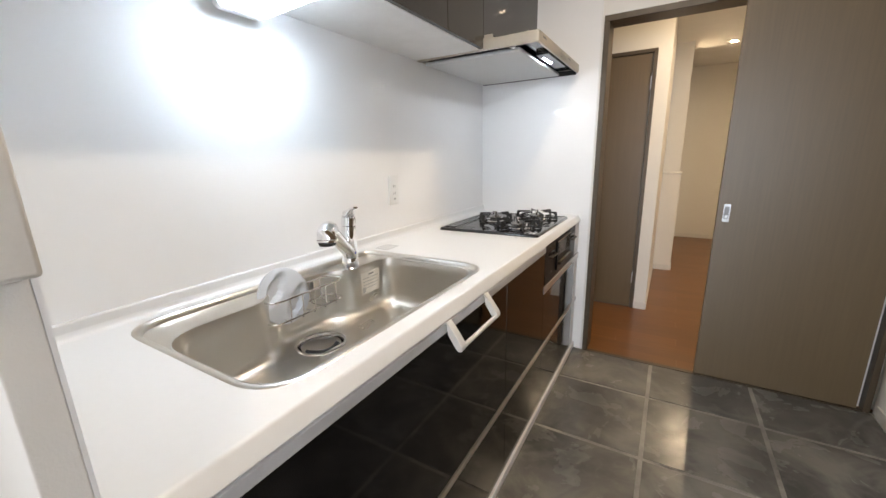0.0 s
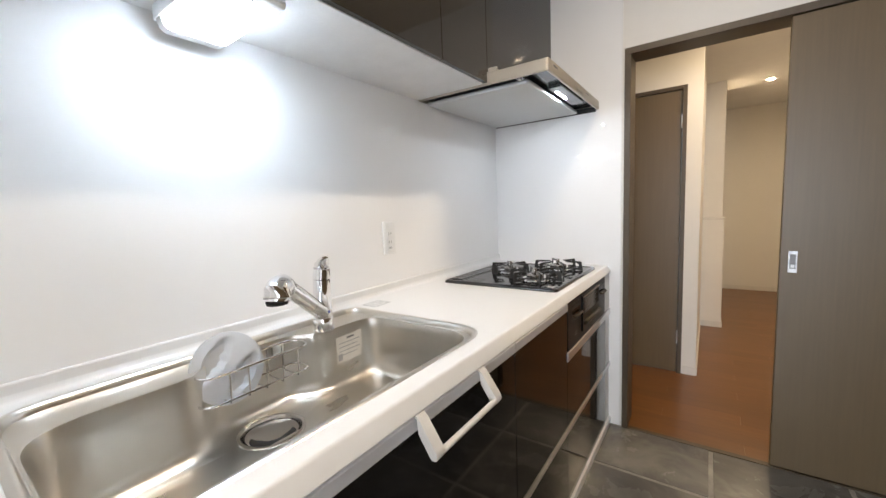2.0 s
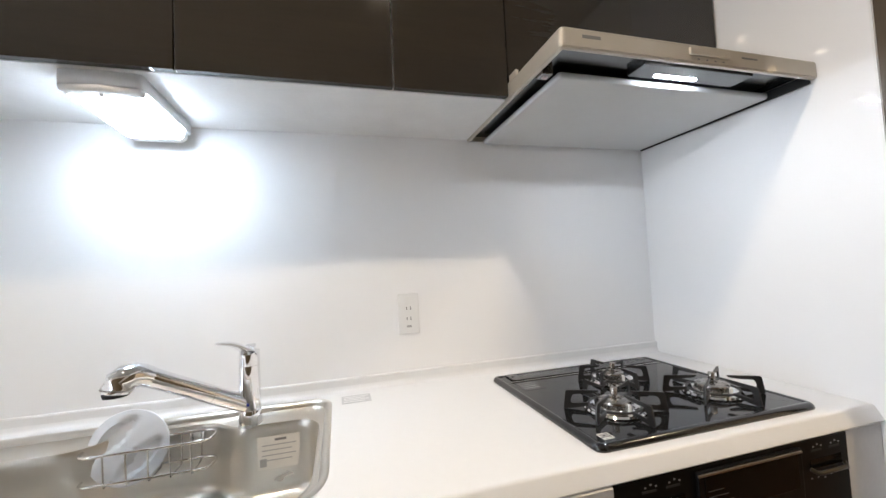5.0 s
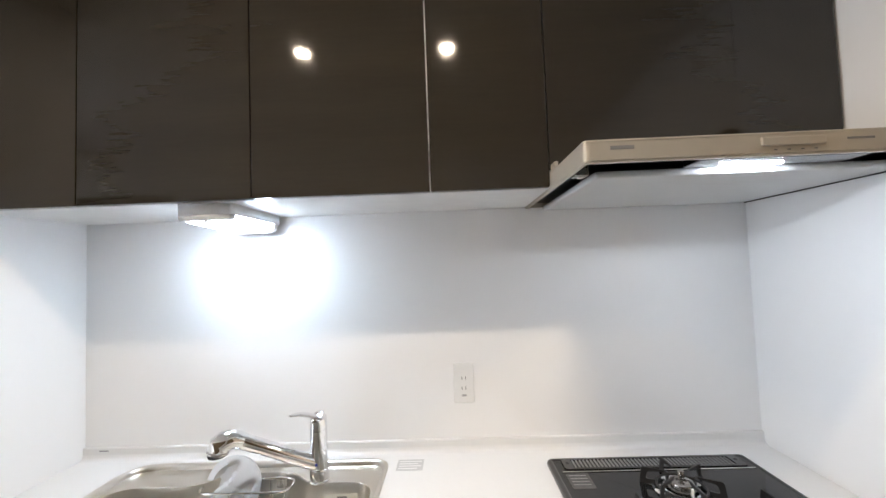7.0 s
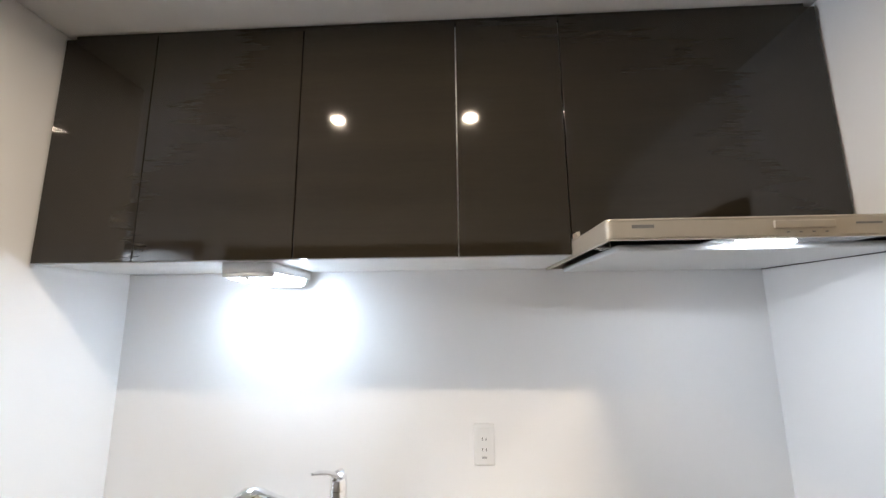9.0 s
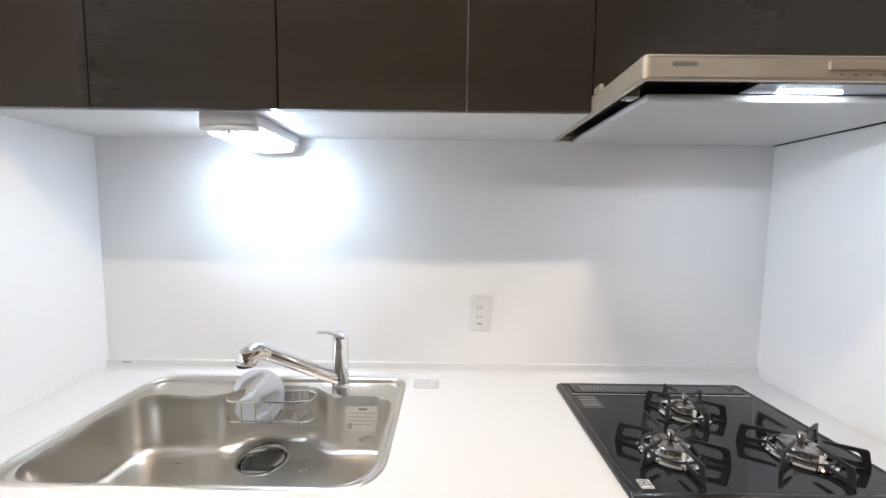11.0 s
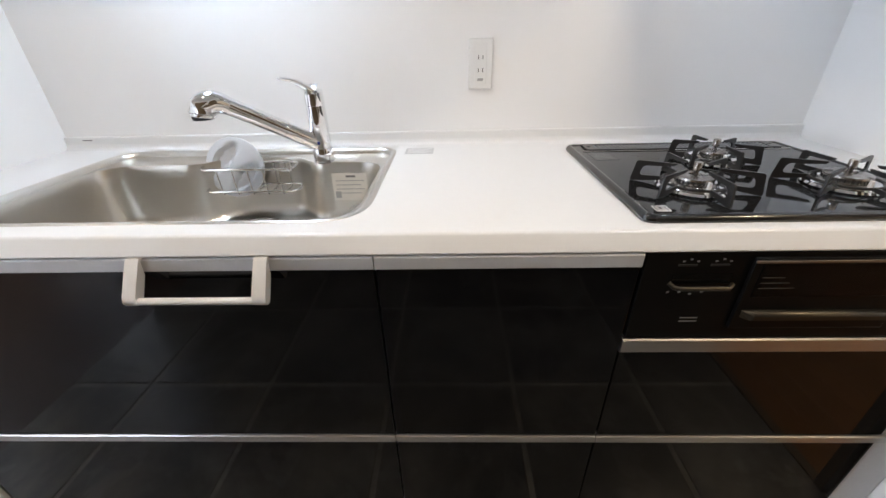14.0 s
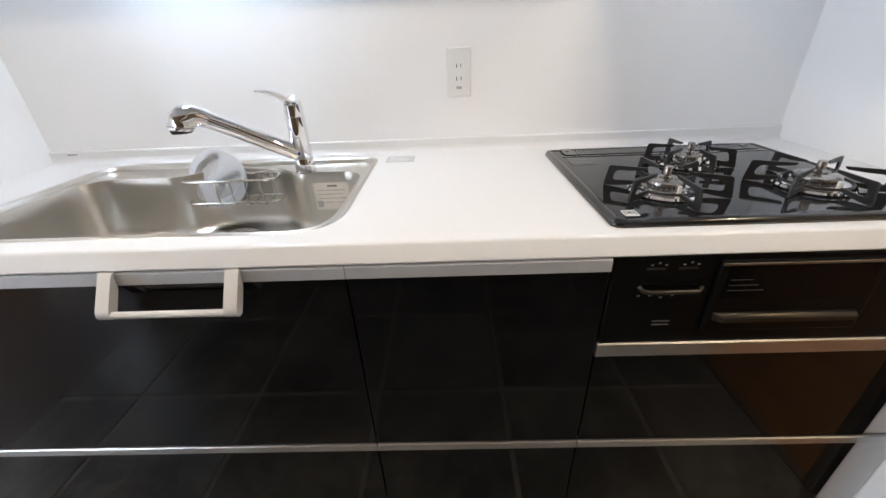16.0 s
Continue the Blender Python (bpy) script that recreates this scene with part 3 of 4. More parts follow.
deck = ring_plate(deck_outer, deck_inner, 0.832, 0.8378)
part("deck", deck, M["steel"], sink, "brushed steel deck round the bowl", smooth=30)
BOT = 0.660
rows = [ring3(inset(basin, -0.0055), 0.8380), ring3(inset(basin, -0.004), 0.8396), ring3(inset(basin, -0.0018), 0.8394), ring3(basin, 0.8355), ring3(inset(basin, 0.002), 0.80), ring3(inset(basin, 0.005), BOT + 0.036)]
for a in (20, 40, 60, 80, 90):
    rows.append(ring3(inset(basin, 0.005 + 0.030 * (1 - math.cos(radians(a)))), BOT + 0.036 - 0.034 * math.sin(radians(a))))
bowl = loft(rows)
bowl.verts.ensure_lookup_table()
n_ring = len(basin)
last = bowl.verts[-n_ring:]
drain_c = Vector((0.216, 0.650))
hole = []
for v in last:
    d = (Vector((v.co.x, v.co.y)) - drain_c).normalized()
    hole.append(bowl.verts.new((drain_c.x + d.x * 0.074, drain_c.y + d.y * 0.074, BOT - 0.001)))
for k in range(n_ring):
    bowl.faces.new((last[k], last[(k + 1) % n_ring], hole[(k + 1) % n_ring], hole[k]))
bmesh.ops.remove_doubles(bowl, verts=hole, dist=0.0004)
bmesh.ops.recalc_face_normals(bowl, faces=bowl.faces[:])
part("bowl", bowl, M["steel"], sink, smooth=60)
dr = part("drain", lathe([(0.079, -0.0015), (0.077, 0.002), (0.070, 0.0015), (0.066, -0.004), (0.064, -0.050), (0.0, -0.052)], (drain_c.x, drain_c.y, BOT), 40), M["rimsteel"], sink, "polished steel drain ring")
part("strainer", lathe([(0.0, -0.014), (0.030, -0.013), (0.050, -0.010), (0.061, -0.006)], (drain_c.x, drain_c.y, BOT), 36), M["chrome"], dr, "dished strainer lid")
part("drain_opening", sweep([(drain_c.x + 0.047 * math.cos(a), drain_c.y + 0.047 * math.sin(a), BOT - 0.0085) for a in np.linspace(radians(-115), radians(65), 16)], [0.002, 0.007, 0.011] + [0.0145] * 10 + [0.011, 0.007, 0.002], 8, flat=0.25), M["slot"], dr)
lab = part("care_label", boxes((0.1725, 0.1735, 0.893, 0.994, 0.728, 0.810)), M["sticker"], sink, "white printed care label")
part("print_bar", boxes((0.1735, 0.1739, 0.934, 0.962, 0.797, 0.803)), M["print"], lab)
for k in range(4):
    part("print_bar", boxes((0.1735, 0.1739, 0.903, 0.985 - 0.010 * (k % 2), 0.786 - k * 0.0125, 0.7885 - k * 0.0125)), M["pale"], lab)
part("print_bar", boxes((0.1735, 0.1739, 0.898, 0.914, 0.735, 0.755)), M["pale"], lab)

# wire rack in the pocket
rack = thing("wire_rack", (0.14, 0.675, 0.76), "chromed wire rack hung in the sink pocket", "rack")


def loop(x0, x1, y0, y1, z, r=0.02):
    return [(p.x, p.y, z) for p in fillet([(x1, y0, r), (x1, y1, r), (x0, y1, r), (x0, y0, r)], 5)]


part("top_loop", sweep(loop(0.118, 0.194, 0.518, 0.792, 0.830, 0.034), 0.0033, 8, True), M["wire"], rack)
part("bottom_loop", sweep(loop(0.120, 0.190, 0.518, 0.792, 0.764, 0.030), 0.0029, 8, True), M["wire"], rack)
for k in range(5):
    y = 0.575 + k * 0.044
    part("cross_wire", sweep([(0.194, y, 0.830), (0.192, y, 0.768), (0.188, y, 0.756), (0.124, y, 0.756), (0.120, y, 0.768), (0.118, y, 0.830)], 0.0020, 6), M["wire"], rack)
part("hook", boxes((0.1080, 0.1185, 0.725, 0.758, 0.800, 0.834), bevel=0.001), M["wire"], rack)

# round lid that leans in the rack
lid = thing("plastic_disc", (0.15, 0.585, 0.757), "round pale grey plastic disc leaning in the rack", "disc")
bm = bmesh.new()
SEG, RR, R0 = 48, [0.0, 0.012, 0.024, 0.036, 0.047, 0.056, 0.063, 0.068, 0.072, 0.0745, 0.0752, 0.0735], 0.075
grid = []
for i, r in enumerate(RR):
    row = []
    for k in range(SEG if i else 1):
        a = k * math.tau / SEG
        u, w = r * math.cos(a), r * math.sin(a)
        s, q = (u + w) * 0.7071, (w - u) * 0.7071
        h = 0.010 - 0.030 * (r / R0) ** 4 * 0.2
        lens = max(0.0, 1 - ((abs(q) - 0.034) / 0.017) ** 2 - (s / 0.055) ** 2)
        h -= 0.016 * min(1.0, lens * 1.8)
        if i >= 10:
            h = (0.002, -0.004)[i - 10]
        row.append(bm.verts.new((u, w, h)))
    grid.append(row)
for a, b in zip(grid, grid[1:]):
    for k in range(SEG):
        q = list(dict.fromkeys([a[k % len(a)], b[k], b[(k + 1) % SEG], a[(k + 1) % SEG % len(a)]]))
        bm.faces.new(q)
bm.faces.new(grid[-1][::-1])
bmesh.ops.recalc_face_normals(bm, faces=bm.faces[:])
face = Matrix.Translation((0.134, 0.600, 0.820)) @ Matrix.Scale(1.15, 4) @ Matrix(((0.0, -0.24, 0.97, 0), (1.0, 0.0, 0.0, 0), (0.0, 0.97, 0.24, 0), (0, 0, 0, 1)))
bmesh.ops.transform(bm, matrix=face, verts=bm.verts)
part("body", bm, M["disc"], lid, smooth=50)

# ---- tap ----
tap = thing("kitchen_tap", (0.148, 0.873, 0.838), "chrome single-lever kitchen tap with a pull-out head", "tap")
part("base_collar", lathe([(0.0, 0.0), (0.0295, 0.0), (0.0295, 0.004), (0.0278, 0.006), (0.0278, 0.038), (0.0270, 0.040)], (0.148, 0.873, 0.8380), 32), M["chrome"], tap)
part("body", sweep([(0.148, 0.873, 0.876), (0.149, 0.873, 0.92), (0.150, 0.874, 0.96), (0.151, 0.874, 0.992)], [0.0270, 0.0265, 0.0258, 0.0252], 28), M["chrome"], tap)
part("badge", boxes((0.1735, 0.1765, 0.857, 0.877, 0.892, 0.900), bevel=0.001), M["blue"], tap, "small blue badge")
cap = part("handle_cap", sweep([(0.151, 0.874, 0.994), (0.152, 0.875, 1.010), (0.154, 0.875, 1.026), (0.157, 0.873, 1.037), (0.160, 0.871, 1.041)], [0.0255, 0.0253, 0.0245, 0.0200, 0.007], 28), M["chrome"], tap)
part("lever", sweep([(0.152, 0.875, 1.024), (0.172, 0.864, 1.038), (0.194, 0.851, 1.052), (0.216, 0.838, 1.061), (0.238, 0.825, 1.065)], [0.0210, 0.0200, 0.0170, 0.0130, 0.0075], 16, flat=0.42), M["chrome"], cap)
sp = [Vector((0.152, 0.868, 0.890)), Vector((0.170, 0.842, 0.909)), Vector((0.196, 0.800, 0.938)), Vector((0.222, 0.757, 0.968)), Vector((0.246, 0.717, 0.995)), Vector((0.259, 0.695, 1.010))]
part("spout", sweep(sp, [0.0222, 0.0216, 0.0212, 0.0212, 0.0213, 0.0216], 24), M["chrome"], tap)
part("spout_joint", sweep([sp[2] - Vector((0.0008, -0.0013, 0.0009)), sp[2] + Vector((0.0008, -0.0013, 0.0009))], 0.0214, 24), M["wire"], tap)
head = part("spray_head", sweep([(0.257, 0.698, 1.008), (0.265, 0.686, 1.016), (0.273, 0.674, 1.020), (0.281, 0.662, 1.018), (0.287, 0.653, 1.011), (0.289, 0.650, 1.001), (0.290, 0.648, 0.9905)], [0.0218, 0.0245, 0.0275, 0.0295, 0.0300, 0.0290, 0.0265], 28), M["chrome"], tap)
part("spray_plate", sweep([(0.290, 0.648, 0.991), (0.290, 0.648, 0.9835)], [0.0248, 0.0228], 28), M["rubber"], head, "black rubber spray plate")
part("seam_band", sweep([(0.2894, 0.6494, 0.9985), (0.2897, 0.6490, 0.9960)], 0.0289, 28), M["pullgrey"], head)

# label on the worktop
cl = thing("worktop_label", (0.096, 1.144, 0.850), "grey foil label stuck on the worktop", "label")
part("label_sheet", boxes((0.064, 0.130, 1.103, 1.186, 0.850, 0.8506)), M["greysticker"], cl)
for k in range(4):
    part("print_bar", boxes((0.074 + 0.014 * k, 0.079 + 0.014 * k, 1.110, 1.180 - 0.012 * (k % 2), 0.8506, 0.8509)), M["white"], cl)

# ---- towel bar over the sink drawer ----
bar = thing("towel_bar", (0.69, 0.815, 0.75), "ivory plastic towel bar hooked on the drawer", "towel bar")
for y in (0.681, 0.907):
    prof = [(0.655, 0.816), (0.664, 0.8165), (0.670, 0.811), (0.704, 0.762), (0.707, 0.752), (0.704, 0.745), (0.695, 0.744), (0.690, 0.749), (0.667, 0.784), (0.664, 0.812), (0.655, 0.8145)]
    part("bracket", prism(prof, "y", y - 0.012, y + 0.012), M["towel"], bar)
part("rod", sweep([(0.700, 0.671, 0.751), (0.700, 0.917, 0.751)], 0.0065, 14), M["towel"], bar)

# ---- gas hob ----
hob = thing("gas_hob", (0.355, 1.876, 0.850), "black three-burner built-in gas hob", "gas hob")
HO = fillet([(0.618, 1.574, 0.022), (0.618, 2.176, 0.022), (0.098, 2.176, 0.022), (0.098, 1.570, 0.022)], 5)
part("rim", loft([ring3(HO, 0.8502), ring3(HO, 0.854), ring3(inset(HO, 0.003), 0.860), ring3(inset(HO, 0.008), 0.8635), ring3(inset(HO, 0.014), 0.864), ring3(inset(HO, 0.018), 0.8615)], None, True), M["hobrim"], hob, smooth=60)
part("top_plate", loft([ring3(inset(HO, 0.0175), 0.8580), ring3(inset(HO, 0.0175), 0.8616)], None, True, True), M["hobtop"], hob, smooth=30)
vent = part("exhaust_vent", ring_plate(fillet([(0.174, 1.612, 0.010), (0.174, 2.140, 0.010), (0.110, 2.140, 0.010), (0.110, 1.612, 0.010)], 3), fillet([(0.165, 1.640, 0.004), (0.165, 2.112, 0.004), (0.119, 2.112, 0.004), (0.119, 1.640, 0.004)], 3), 0.8617, 0.8655), M["hobrim"], hob)
part("vent_well", boxes((0.1195, 0.1645, 1.6405, 2.1115, 0.8618, 0.8621)), M["slot"], vent)
for k in range(42):
    y = 1.644 + k * 0.0112
    part("vent_slat", boxes((0.120, 0.164, y, y + 0.0044, 0.8622, 0.8649)), M["ventmetal"], vent)
for y in (1.626, 2.126):
    part("vent_screw", lathe([(0.0, 0.0036), (0.0042, 0.0036), (0.0052, 0.0040), (0.0056, 0.0036)], (0.139, y, 0.8620), 16), M["slot"], vent)
part("steel_strip", boxes((0.1800, 0.1845, 1.600, 2.152, 0.8617, 0.8636), bevel=0.0005), M["rimsteel"], hob, "satin metal strip")
hl = part("foil_label", boxes((0.190, 0.265, 1.605, 1.668, 0.8617, 0.8621)), M["hobsticker"], hob, "dark grey printed label")
for k in range(4):
    part("print_bar", boxes((0.200 + 0.015 * k, 0.2025 + 0.015 * k, 1.612, 1.660, 0.8621, 0.8623)), M["print"], hl)
mk = part("safety_mark", ring_plate(fillet([(0.592, 1.606, 0.002), (0.592, 1.632, 0.002), (0.566, 1.632, 0.002), (0.566, 1.606, 0.002)], 3), fillet([(0.590, 1.608, 0.0015), (0.590, 1.630, 0.0015), (0.568, 1.630, 0.0015), (0.568, 1.608, 0.0015)], 3), 0.8617, 0.8622), M["white"], hob, "white square safety mark")
part("mark_bar", boxes((0.570, 0.582, 1.610, 1.628, 0.8617, 0.8620)), M["pale"], mk)
part("mark_bar", boxes((0.584, 0.588, 1.610, 1.628, 0.8617, 0.8620)), M["white"], mk)
part("mark_bar", boxes((0.573, 0.580, 1.616, 1.620, 0.8620, 0.8622)), M["slot"], mk)


def burner(x, y, r_out, cap_r, turn, label):
    """Cast pot stand, burner ring, cap, sensor and igniter."""
    z = 0.8616
    b = thing("gas_burner", (x, y, z), label, "burner", "hob burners")
    st = part("pot_stand", sweep([(x + 0.058 * math.cos(a), y + 0.058 * math.sin(a), z + 0.012) for a in np.linspace(0, math.tau, 40, endpoint=False)], 0.0030, 8, True), M["iron"], b, "black cast-iron pot stand")
    for deg in (10, 70, 130, 190, 250, 310):
        a = turn + radians(deg)
        d, s = Vector((math.cos(a), math.sin(a), 0)), Vector((-math.sin(a), math.cos(a), 0))
        c = Vector((x, y, z))
        out = fillet([(0.056, 0.008, 0.002), (r_out - 0.030, 0.003, 0.004), (r_out, 0.000, 0.004), (r_out - 0.007, 0.044, 0.006), (0.034, 0.045, 0.0015), (0.040, 0.0395, 0.003),
                      (0.068, 0.036, 0.010), (r_out - 0.022, 0.035, 0.012), (r_out - 0.015, 0.013, 0.012), (0.066, 0.015, 0.004), (0.056, 0.0155, 0.002)], 4)
        fin = prism(out, "z", -0.0021, 0.0021)
        m = Matrix((( d.x, 0, s.x, c.x), (d.y, 0, s.y, c.y), (0, 1, 0, c.z), (0, 0, 0, 1)))
        bmesh.ops.transform(fin, matrix=m, verts=fin.verts)
        bmesh.ops.recalc_face_normals(fin, faces=fin.faces[:])
        part("stand_arm", fin, M["iron"], st, smooth=30)
    part("drip_ring", lathe([(0.030, 0.0), (0.066, 0.0), (0.069, 0.003), (0.065, 0.007), (0.058, 0.004), (0.046, 0.003), (0.040, 0.006)], (x, y, z), 40), M["chrome"], b, "bright drip ring")
    part("burner_body", lathe([(cap_r + 0.006, 0.002), (cap_r + 0.006, 0.010), (cap_r + 0.001, 0.013), (cap_r + 0.001, 0.020), (cap_r + 0.003, 0.022)], (x, y, z), 40), M["burner"], b)
    for k in range(24):
        a = k * math.tau / 24
        q = box(-0.0012, 0.0012, cap_r - 0.002, cap_r + 0.0022, 0.0140, 0.0195)
        bmesh.ops.transform(q, matrix=Matrix.Translation((x, y, z)) @ Matrix.Rotation(a, 4, "Z"), verts=q.verts)
        part("flame_port", q, M["slot"], b, smooth=None)
    part("burner_cap", lathe([(cap_r + 0.003, 0.021), (cap_r + 0.002, 0.025), (cap_r - 0.006, 0.028), (0.013, 0.028), (0.012, 0.024), (0.0, 0.024)], (x, y, z), 40), M["burner"], b)
    part("heat_sensor", lathe([(0.0045, 0.022), (0.0045, 0.034), (0.0078, 0.036), (0.0080, 0.0515), (0.0068, 0.0530), (0.0, 0.0532)], (x, y, z), 20), M["burner"], b, "steel heat sensor")
    ig = boxes((x + cap_r + 0.004, x + cap_r + 0.011, y + 0.004, y + 0.010, z + 0.004, z + 0.024), bevel=0.0015)
    part("igniter", ig, M["white"], b, "white ceramic igniter")
    return b


burner(0.470, 1.733, 0.118, 0.034, radians(-8), "front burner with a black pot stand")
burner(0.284, 1.882, 0.100, 0.027, radians(-8), "small rear burner with a black pot stand")
burner(0.470, 2.036, 0.120, 0.037, radians(-8), "large front burner with a black pot stand")

# ---- built-in grill front ----
grill = thing("fish_grill", (0.64, 1.88, 0.626), "satin black built-in grill front with controls", "grill")
part("front_panel", boxes((FX - 0.03, FX + 0.002, Y2 + 0.004, 2.184, 0.626, 0.8145), bevel=0.002), M["grillblack"], grill)
gd = part("grill_door", boxes((FX + 0.002, FX + 0.010, 1.752, 2.030, 0.655, 0.806), bevel=0.002), M["grillblack"], grill)
part("window_glass", boxes((FX + 0.010, FX + 0.0115, 1.766, 2.016, 0.728, 0.796), bevel=0.0005), M["grillglass"], gd)
part("trim_bar", boxes((FX + 0.010, FX + 0.014, 1.750, 2.026, 0.7985, 0.8030), bevel=0.001), M["brasstrim"], gd)
hprof = [(FX + 0.008, 0.698), (FX + 0.020, 0.700), (FX + 0.026, 0.694), (FX + 0.026, 0.686), (FX + 0.018, 0.680), (FX + 0.008, 0.682)]
grip = prism(hprof, "y", 1.760, 2.018)
for v in grip.verts:  # ends swept back into the door
    if v.co.x > FX + 0.015:
        v.co.y += 0.016 if v.co.y < 1.8 else -0.010
part("pull_handle", grip, M["bronze"], gd, "dark champagne pull handle")
for k in range(3):
    part("print_bar", boxes((FX + 0.0115, FX + 0.012, 1.772, 1.810 + 0.012 * k, 0.768 - 0.011 * k, 0.7695 - 0.011 * k)), M["hobsticker"], gd)
for y0, y1 in ((1.620, 1.730), (2.060, 2.164)):
    kb = part("control_bar", sweep([(FX + 0.004, y0, 0.755), (FX + 0.012, y0 + 0.006, 0.750), (FX + 0.015, y0 + 0.016, 0.749), (FX + 0.015, y1 - 0.010, 0.749), (FX + 0.006, y1, 0.752)], 0.0042, 10), M["bronze"], grill, "dark champagne control bar")
    part("control_recess", boxes((FX + 0.002, FX + 0.003, y0 + 0.004, y1 - 0.004, 0.752, 0.772)), M["grillglass"], grill)
    for k in range(2):
        part("indicator_slot", boxes((FX + 0.002, FX + 0.0035, y0 + 0.008 + 0.055 * k, y0 + 0.040 + 0.055 * k, 0.788, 0.792)), M["slot"], grill)
        for j in range(3):
            part("indicator_mark", boxes((FX + 0.002, FX + 0.0028, y0 + 0.014 + 0.055 * k + 0.012 * j, y0 + 0.018 + 0.055 * k + 0.012 * j, 0.796 + 0.004 * (j % 2), 0.799 + 0.004 * (j % 2))), M["print"], grill)
    for j, dz in enumerate((0.0, 0.0, 0.004, 0.0)):
        part("indicator_mark", boxes((FX + 0.002, FX + 0.0028, y0 + 0.002 + 0.020 * j, y0 + 0.007 + 0.020 * j, 0.732 - dz, 0.735 - dz)), M["print"], grill)
for k in range(2):
    part("maker_mark", boxes((FX + 0.002, FX + 0.0026, 1.662, 1.694, 0.6655 + 0.008 * k, 0.668 + 0.008 * k)), M["print"], grill)

# ---- wall socket ----
sock = thing("wall_socket", (0.004, 1.331, 1.008), "white double wall socket on the splashback", "wall socket")
part("cover_plate", boxes((0.004, 0.011, 1.290, 1.360, 1.008, 1.140), bevel=0.003, seg=3), M["white"], sock)
part("insert", boxes((0.011, 0.0125, 1.308, 1.342, 1.022, 1.126), bevel=0.0008), M["white"], sock)
for z in (1.092, 1.058):
    for y in (1.319, 1.3315):
        part("slot", boxes((0.0124, 0.0128, y - 0.001, y + 0.001, z - 0.005, z + 0.005)), M["slot"], sock)
part("earth_terminal", boxes((0.0124, 0.0132, 1.317, 1.333, 1.030, 1.037), bevel=0.0004), M["pale"], sock)

# ---- wall cabinets ----
CX, CZ, CT = 0.355, 1.667, 2.388


def wall_cabinet(y0, y1, doors, z0, label):
    c = thing("wall_cabinet", (0.18, (y0 + y1) / 2, z0), label, "wall cabinet", "wall cabinets")
    part("carcass", boxes((0.005, CX - 0.020, y0 + 0.00005, y1 - 0.00005, z0, CT)), M["whitemel"], c, "white melamine carcass")
    for a, b in doors:
        part("door", boxes((CX - 0.018, CX, a + 0.0018, b - 0.0018, z0 + 0.001, CT), bevel=0.0010), M["darkwood"], c)
    return c


wall_cabinet(0.001, 0.315, [(0.009, 0.315)], CZ, "dark wood-grain wall cabinet with one narrow door")
wall_cabinet(0.315, 1.252, [(0.315, 0.784), (0.784, 1.252)], CZ, "dark wood-grain wall cabinet with two doors")
wall_cabinet(1.252, 1.560, [(1.252, 1.560)], CZ, "dark wood-grain wall cabinet with one narrow door")
wall_cabinet(1.560, L - 0.005, [(1.560, L - 0.014)], 1.712, "dark wood-grain cabinet front above the hood")
tagged(mesh_object("cabinet_filler", boxes((0.005, CX - 0.012, 0.030, L - 0.036, CT, CEIL - 0.001)), M["darkwood"]), "dark wood-grain filler strip above the wall cabinets", "filler strip")

# ---- lamp under the wall cabinet ----
lamp = thing("under_cabinet_lamp", (0.2, 0.637, 1.662), "grey-white under-cabinet lamp, lit", "lamp")
LY0, LY1, LX0, LX1 = 0.560, 0.712, 0.028, 0.322


def lamp_ring(x0, x1, r0, r1, drop, shrink):
    """One ring of the lamp's shell: a plan with a bowed front, lower towards the back."""
    mid = (LY0 + LY1) / 2
    plan = fillet([(x1, LY0 + shrink, r1), (x1 + 0.006, mid, 0.2), (x1, LY1 - shrink, r1), (x0, LY1 - shrink, r0), (x0, LY0 + shrink, r0)], 6)
    return [(p.x, p.y, 1.636 - drop * (0.6 + 0.4 * (LX1 - p.x) / (LX1 - LX0))) for p in plan]


part("housing", loft([[(x, y, CZ - 0.0005) for x, y, z in lamp_ring(LX0, LX1, 0.012, 0.012, 0, 0)], lamp_ring(LX0, LX1, 0.012, 0.012, 0, 0)], None, True, True), M["lamp"], lamp)
part("front_lip", loft([lamp_ring(0.300, LX1, 0.001, 0.010, 0.0003, 0.0005), lamp_ring(0.300, LX1 - 0.001, 0.001, 0.010, 0.016, 0.002), lamp_ring(0.302, LX1 - 0.006, 0.001, 0.010, 0.022, 0.006)], None, True, True), M["lamp"], lamp)
part("diffuser", loft([lamp_ring(0.074, 0.294, 0.001, 0.001, 0.0003, 0.002), lamp_ring(0.074, 0.294, 0.001, 0.001, 0.018, 0.006), lamp_ring(0.074, 0.293, 0.001, 0.001, 0.026, 0.013), lamp_ring(0.074, 0.292, 0.001, 0.001, 0.029, 0.026)], None, True, True), M["led"], lamp, "glowing white diffuser", smooth=50)
part("end_cap", loft([lamp_ring(0.032, 0.067, 0.020, 0.001, 0.0003, 0.003), lamp_ring(0.034, 0.067, 0.020, 0.001, 0.018, 0.007), lamp_ring(0.040, 0.067, 0.020, 0.001, 0.026, 0.014), lamp_ring(0.048, 0.067, 0.016, 0.001, 0.029, 0.027)], None, True, True), M["white"], lamp, smooth=50)
part("pull_switch", boxes((0.309, 0.315, 0.632, 0.640, 1.6145, 1.6225), bevel=0.001), M["white"], lamp)

